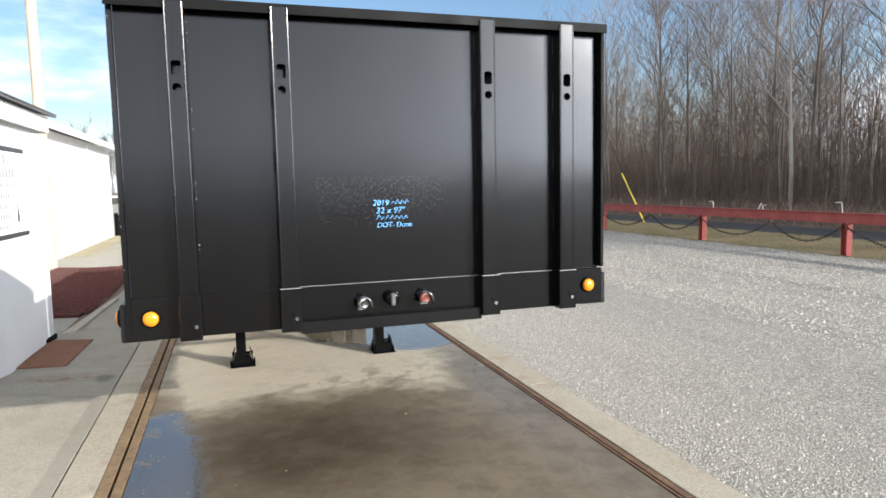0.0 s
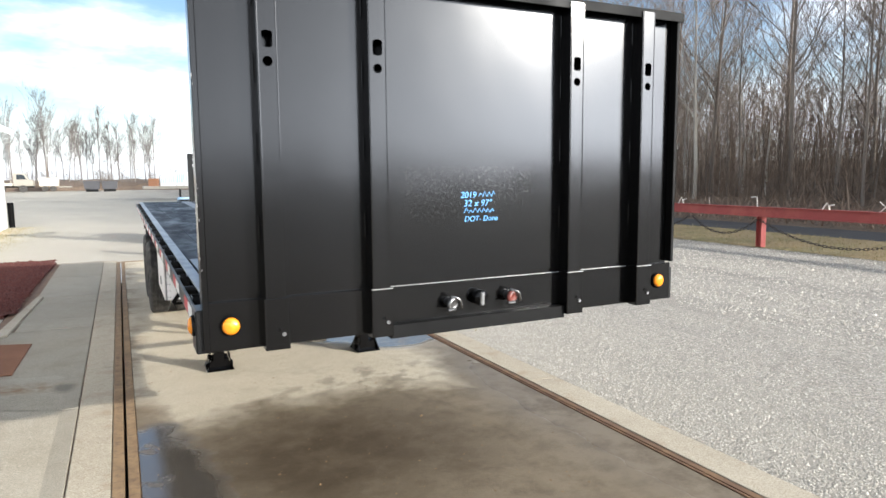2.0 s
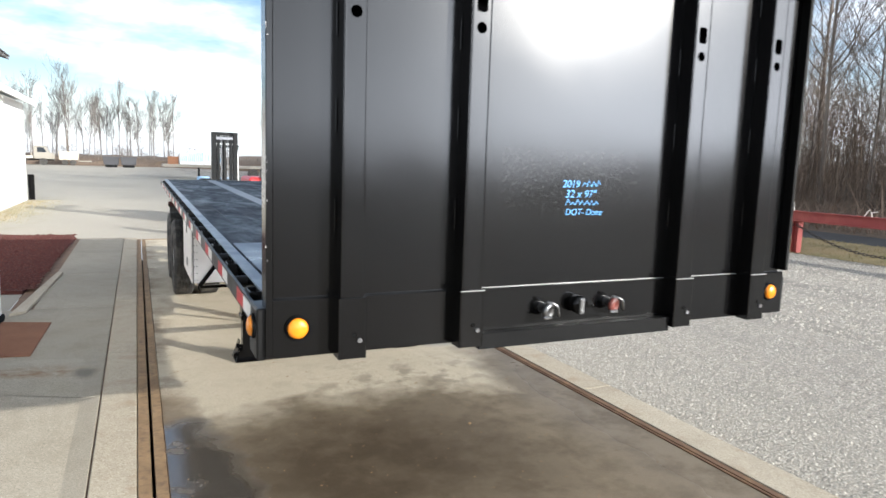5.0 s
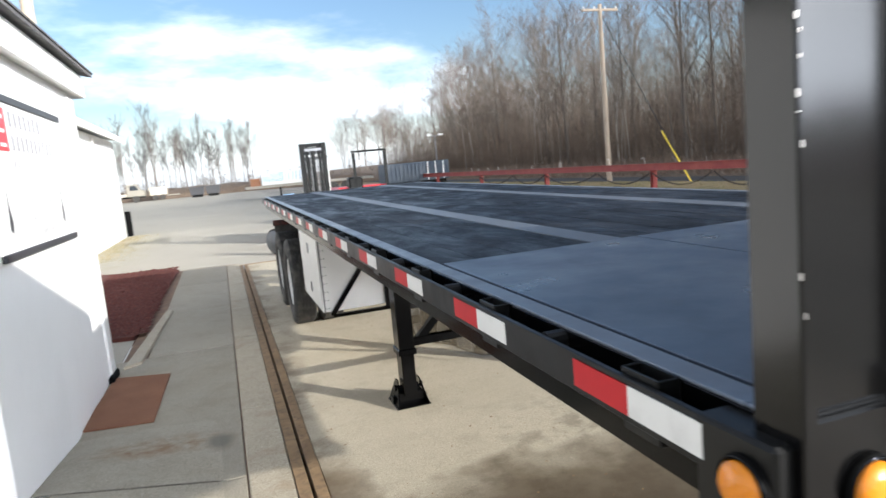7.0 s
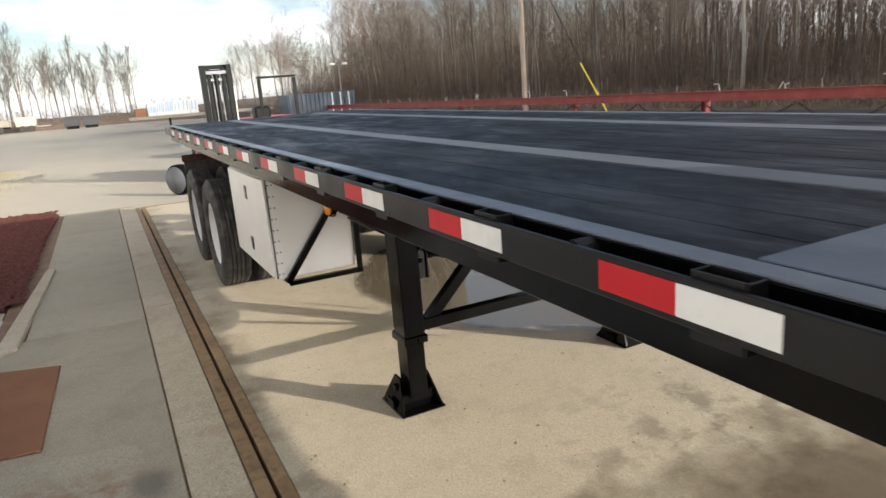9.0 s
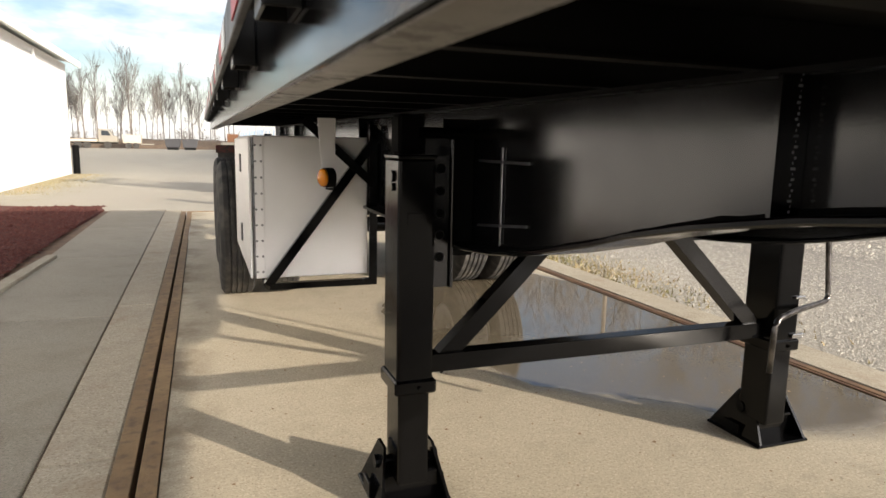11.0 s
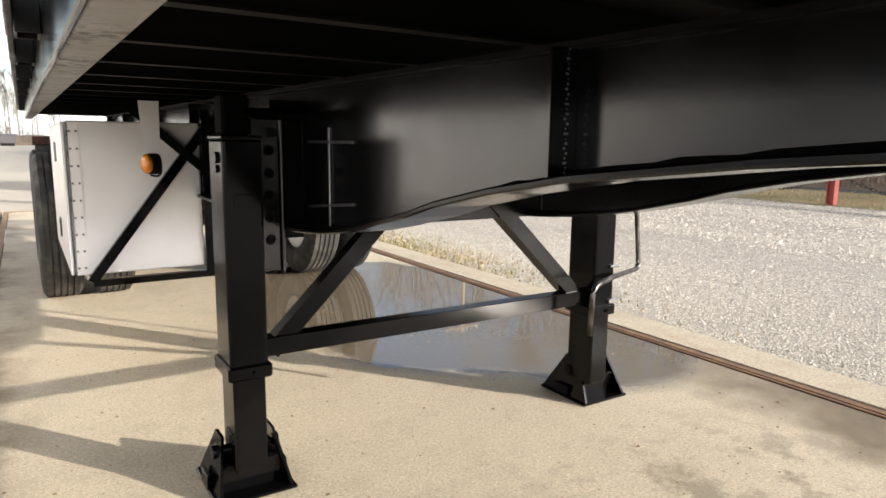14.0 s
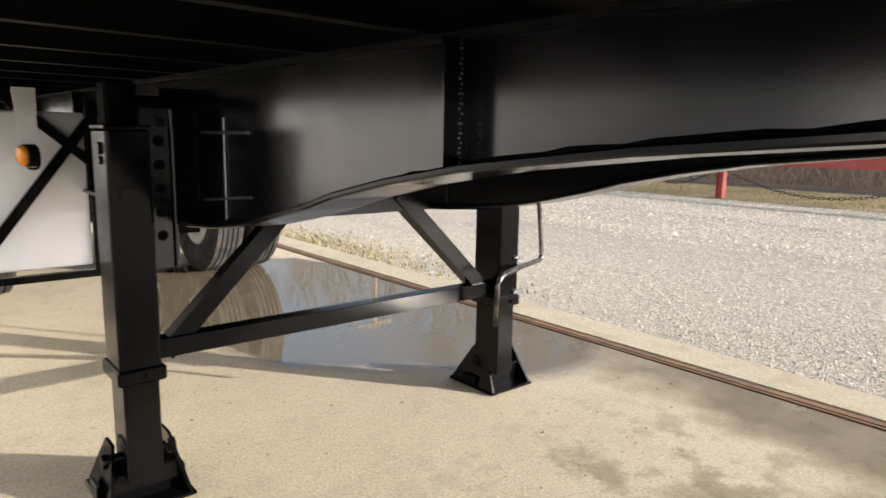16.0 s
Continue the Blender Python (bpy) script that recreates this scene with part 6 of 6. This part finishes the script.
for k in range(34):
    spots.append((rt.randrange(6), rt.uniform(33, 62), rt.uniform(95, 230), 0.4, rt.uniform(0.8, 1.1), rt.uniform(0, TAU), rt.uniform(0.8, 1.2)))
mass("bare_wood", spots, "dense grey-brown leafless wood beyond the road", M_BARK, M_TWIG)
# slender trees of all heights between the large ones
base = VARIANTS
VARIANTS = []
for sd in range(4):
    segs = limbs(500 + sd, 9.5, 0.055 + 0.012 * sd, (13, 3), 0.5, 0.035, 0.28 + 0.08 * sd)
    VARIANTS.append((tubes(segs, (0,), 0.020), tubes(segs, (1, 2), 0.011)))


def inland(spread, n, y0, y1, lo, hi):
    out = []
    for k in range(n):
        x = 29.5 + abs(rt.gauss(0, spread))
        out.append((rt.randrange(4), x, rt.uniform(y0, y1), wood_z(x), rt.uniform(lo, hi), rt.uniform(0, TAU), rt.uniform(0.7, 1.4)))
    return out


mass("thicket", inland(11, 440, -14, 120, 0.35, 0.98), "slender leafless young trees of all heights in the wood", M_BARK, M_TWIG)
mass("pale_saplings", inland(2.5, 60, -10, 85, 0.4, 0.85), "thin pale-barked saplings along the wood's edge", M_PALEBARK, M_TWIG)
segs = limbs(520, 9.5, 0.07, (9, 2), 0.5, 0.03, 0.25)
VARIANTS = [(tubes(segs, (0,), 0.034), tubes(segs, (1, 2), 0.03))]
mass("bare_wood_deep", [(0, rt.uniform(50, 76), rt.uniform(-14, 190), 2.4, rt.uniform(0.5, 0.95), rt.uniform(0, TAU), rt.uniform(1.0, 1.8)) for k in range(260)], "far ranks of leafless trees deep in the wood", M_BARK, M_TWIG)
# added unseen wood behind the camera: closes the yard, darkens the headboard's reflection
VARIANTS = [(tubes(segs, (0,), 0.16), tubes(segs, (1, 2), 0.11))]
mass("unseen_wood_belt", [(0, rt.uniform(-60, 80), rt.uniform(-60, -50), -0.4, rt.uniform(0.28, 0.48), rt.uniform(0, TAU), rt.uniform(0.9, 1.8)) for k in range(120)] + [(0, rt.uniform(46, 85), rt.uniform(-58, -16), -0.4, rt.uniform(0.3, 0.55), rt.uniform(0, TAU), rt.uniform(0.9, 1.8)) for k in range(50)], "unseen leafless belt added for the headboard's reflection", M_BARK, M_TWIG)
VARIANTS = base
# saplings and leaning stems that fill the wood's lower half


def stems(name, count, label):
    x = 28.6 + np.abs(rng.normal(0, 15, count))
    y = rng.uniform(-14, 130, count)
    tall = rng.random(count) < 0.05
    g = np.interp(x, (24.6, 26.0, 28.5, 34, 60, 200), (-0.46, -0.22, 0.25, 0.8, 3.0, 6.0))
    z = g + np.where(tall, 0.0, np.abs(rng.normal(0, 3.3, count)) * np.clip((x - 27) / 6, 0.35, 1))
    h = np.where(tall, rng.uniform(1.5, 6.5, count), rng.uniform(0.5, 1.9, count))
    lean = np.where(tall, 0.09, 0.9)
    d = np.stack([rng.normal(0, 1, count) * lean, rng.normal(0, 1, count) * lean, np.ones(count)], -1)
    d /= np.linalg.norm(d, axis=1)[:, None]
    p = np.stack([x, y, z], -1)
    r = np.where(tall, rng.uniform(0.012, 0.034, count), rng.uniform(0.008, 0.017, count)) * (1 + (x - 30) / 30)
    ring = np.array([(math.cos(TAU * k / 3), math.sin(TAU * k / 3), 0) for k in range(3)])
    lo = p[:, None] + ring[None] * r[:, None, None]
    hi = (p + d * h[:, None])[:, None] + ring[None] * (r * 0.35)[:, None, None]
    v = np.concatenate([lo, hi], 1).reshape(-1, 3)
    q = np.array([(0, 1, 4, 3), (1, 2, 5, 4), (2, 0, 3, 5)])
    f = (q[None] + 6 * np.arange(count)[:, None, None]).reshape(-1, 4)
    me = bpy.data.meshes.new(name)
    me.vertices.add(len(v))
    me.vertices.foreach_set("co", v.ravel())
    me.loops.add(f.size)
    me.loops.foreach_set("vertex_index", f.ravel().astype(np.int32))
    me.polygons.add(len(f))
    me.polygons.foreach_set("loop_start", np.arange(0, f.size, 4, dtype=np.int32))
    me.materials.append(M_BRUSH)
    me.update(calc_edges=True)
    return tagged(new(name, me), label, "saplings", kind="stuff")


stems("sapling_stems", 74000, "thin brown sapling stems and twigs in the wood")
# brush under the trees
segs = limbs(400, 3.2, 0.026, (9, 4), 0.55, 0.10, 0.1)
base = VARIANTS
VARIANTS = [(tubes(segs, (0,), 0.012), tubes(segs, (1, 2), 0.008))]
brush = []
for k in range(230):
    x = 26.8 + abs(rt.gauss(0, 7))
    brush.append((0, x, rt.uniform(-14, 90), wood_z(x), rt.uniform(0.3, 1.3), rt.uniform(0, TAU), rt.uniform(0.8, 1.6)))
mass("undergrowth", brush, "tangled brown brush under the wood", M_BRUSH, M_BRUSH)
VARIANTS = base
for k, (sd, x, y, sc, pale) in enumerate(((1, 29.5, 6.0, 0.95, False), (2, 30.0, 11.5, 1.08, False), (3, 29.0, 15.8, 0.85, False), (4, 30.4, 20.5, 1.05, False), (5, 29.4, 26.0, 0.92, True), (0, 30.2, 31.5, 1.02, False),
                                         (2, 29.6, 38.0, 0.98, False), (3, 30.0, 46.0, 1.0, False), (1, 29.8, 55.0, 1.02, False), (4, 30.5, -2.0, 1.0, False))):
    tree(sd, x, y, wood_z(x) - 0.1, sc, k * 1.3, "slender pale-barked leafless tree at the wood's edge" if pale else "grey-brown leafless tree at the wood's edge", pale, 0.8)
# thin far trees across the yard, with gaps of sky between them
VARIANTS = FAR
for k in range(72):
    x = -52 + k * 0.8 + rt.uniform(-0.9, 0.9)
    tree(rt.randrange(6), x, 120 + rt.uniform(-6, 12), 1.05, rt.uniform(0.42, 0.74) * (0.8 if k % 3 else 1.0), rt.uniform(0, TAU), "thin leafless tree across the yard, hazy in the sun", False, rt.uniform(0.65, 0.95), M_FARTWIG)
VARIANTS = [(tubes(segs, (0,), 0.035), tubes(segs, (1, 2), 0.022))]
mass("far_brush", [(0, rt.uniform(-60, 24), rt.uniform(113, 132), 0.95, rt.uniform(0.3, 0.7), rt.uniform(0, TAU), rt.uniform(1, 2)) for k in range(70)], "low brown brush under the far trees", M_BARK, M_BARK)
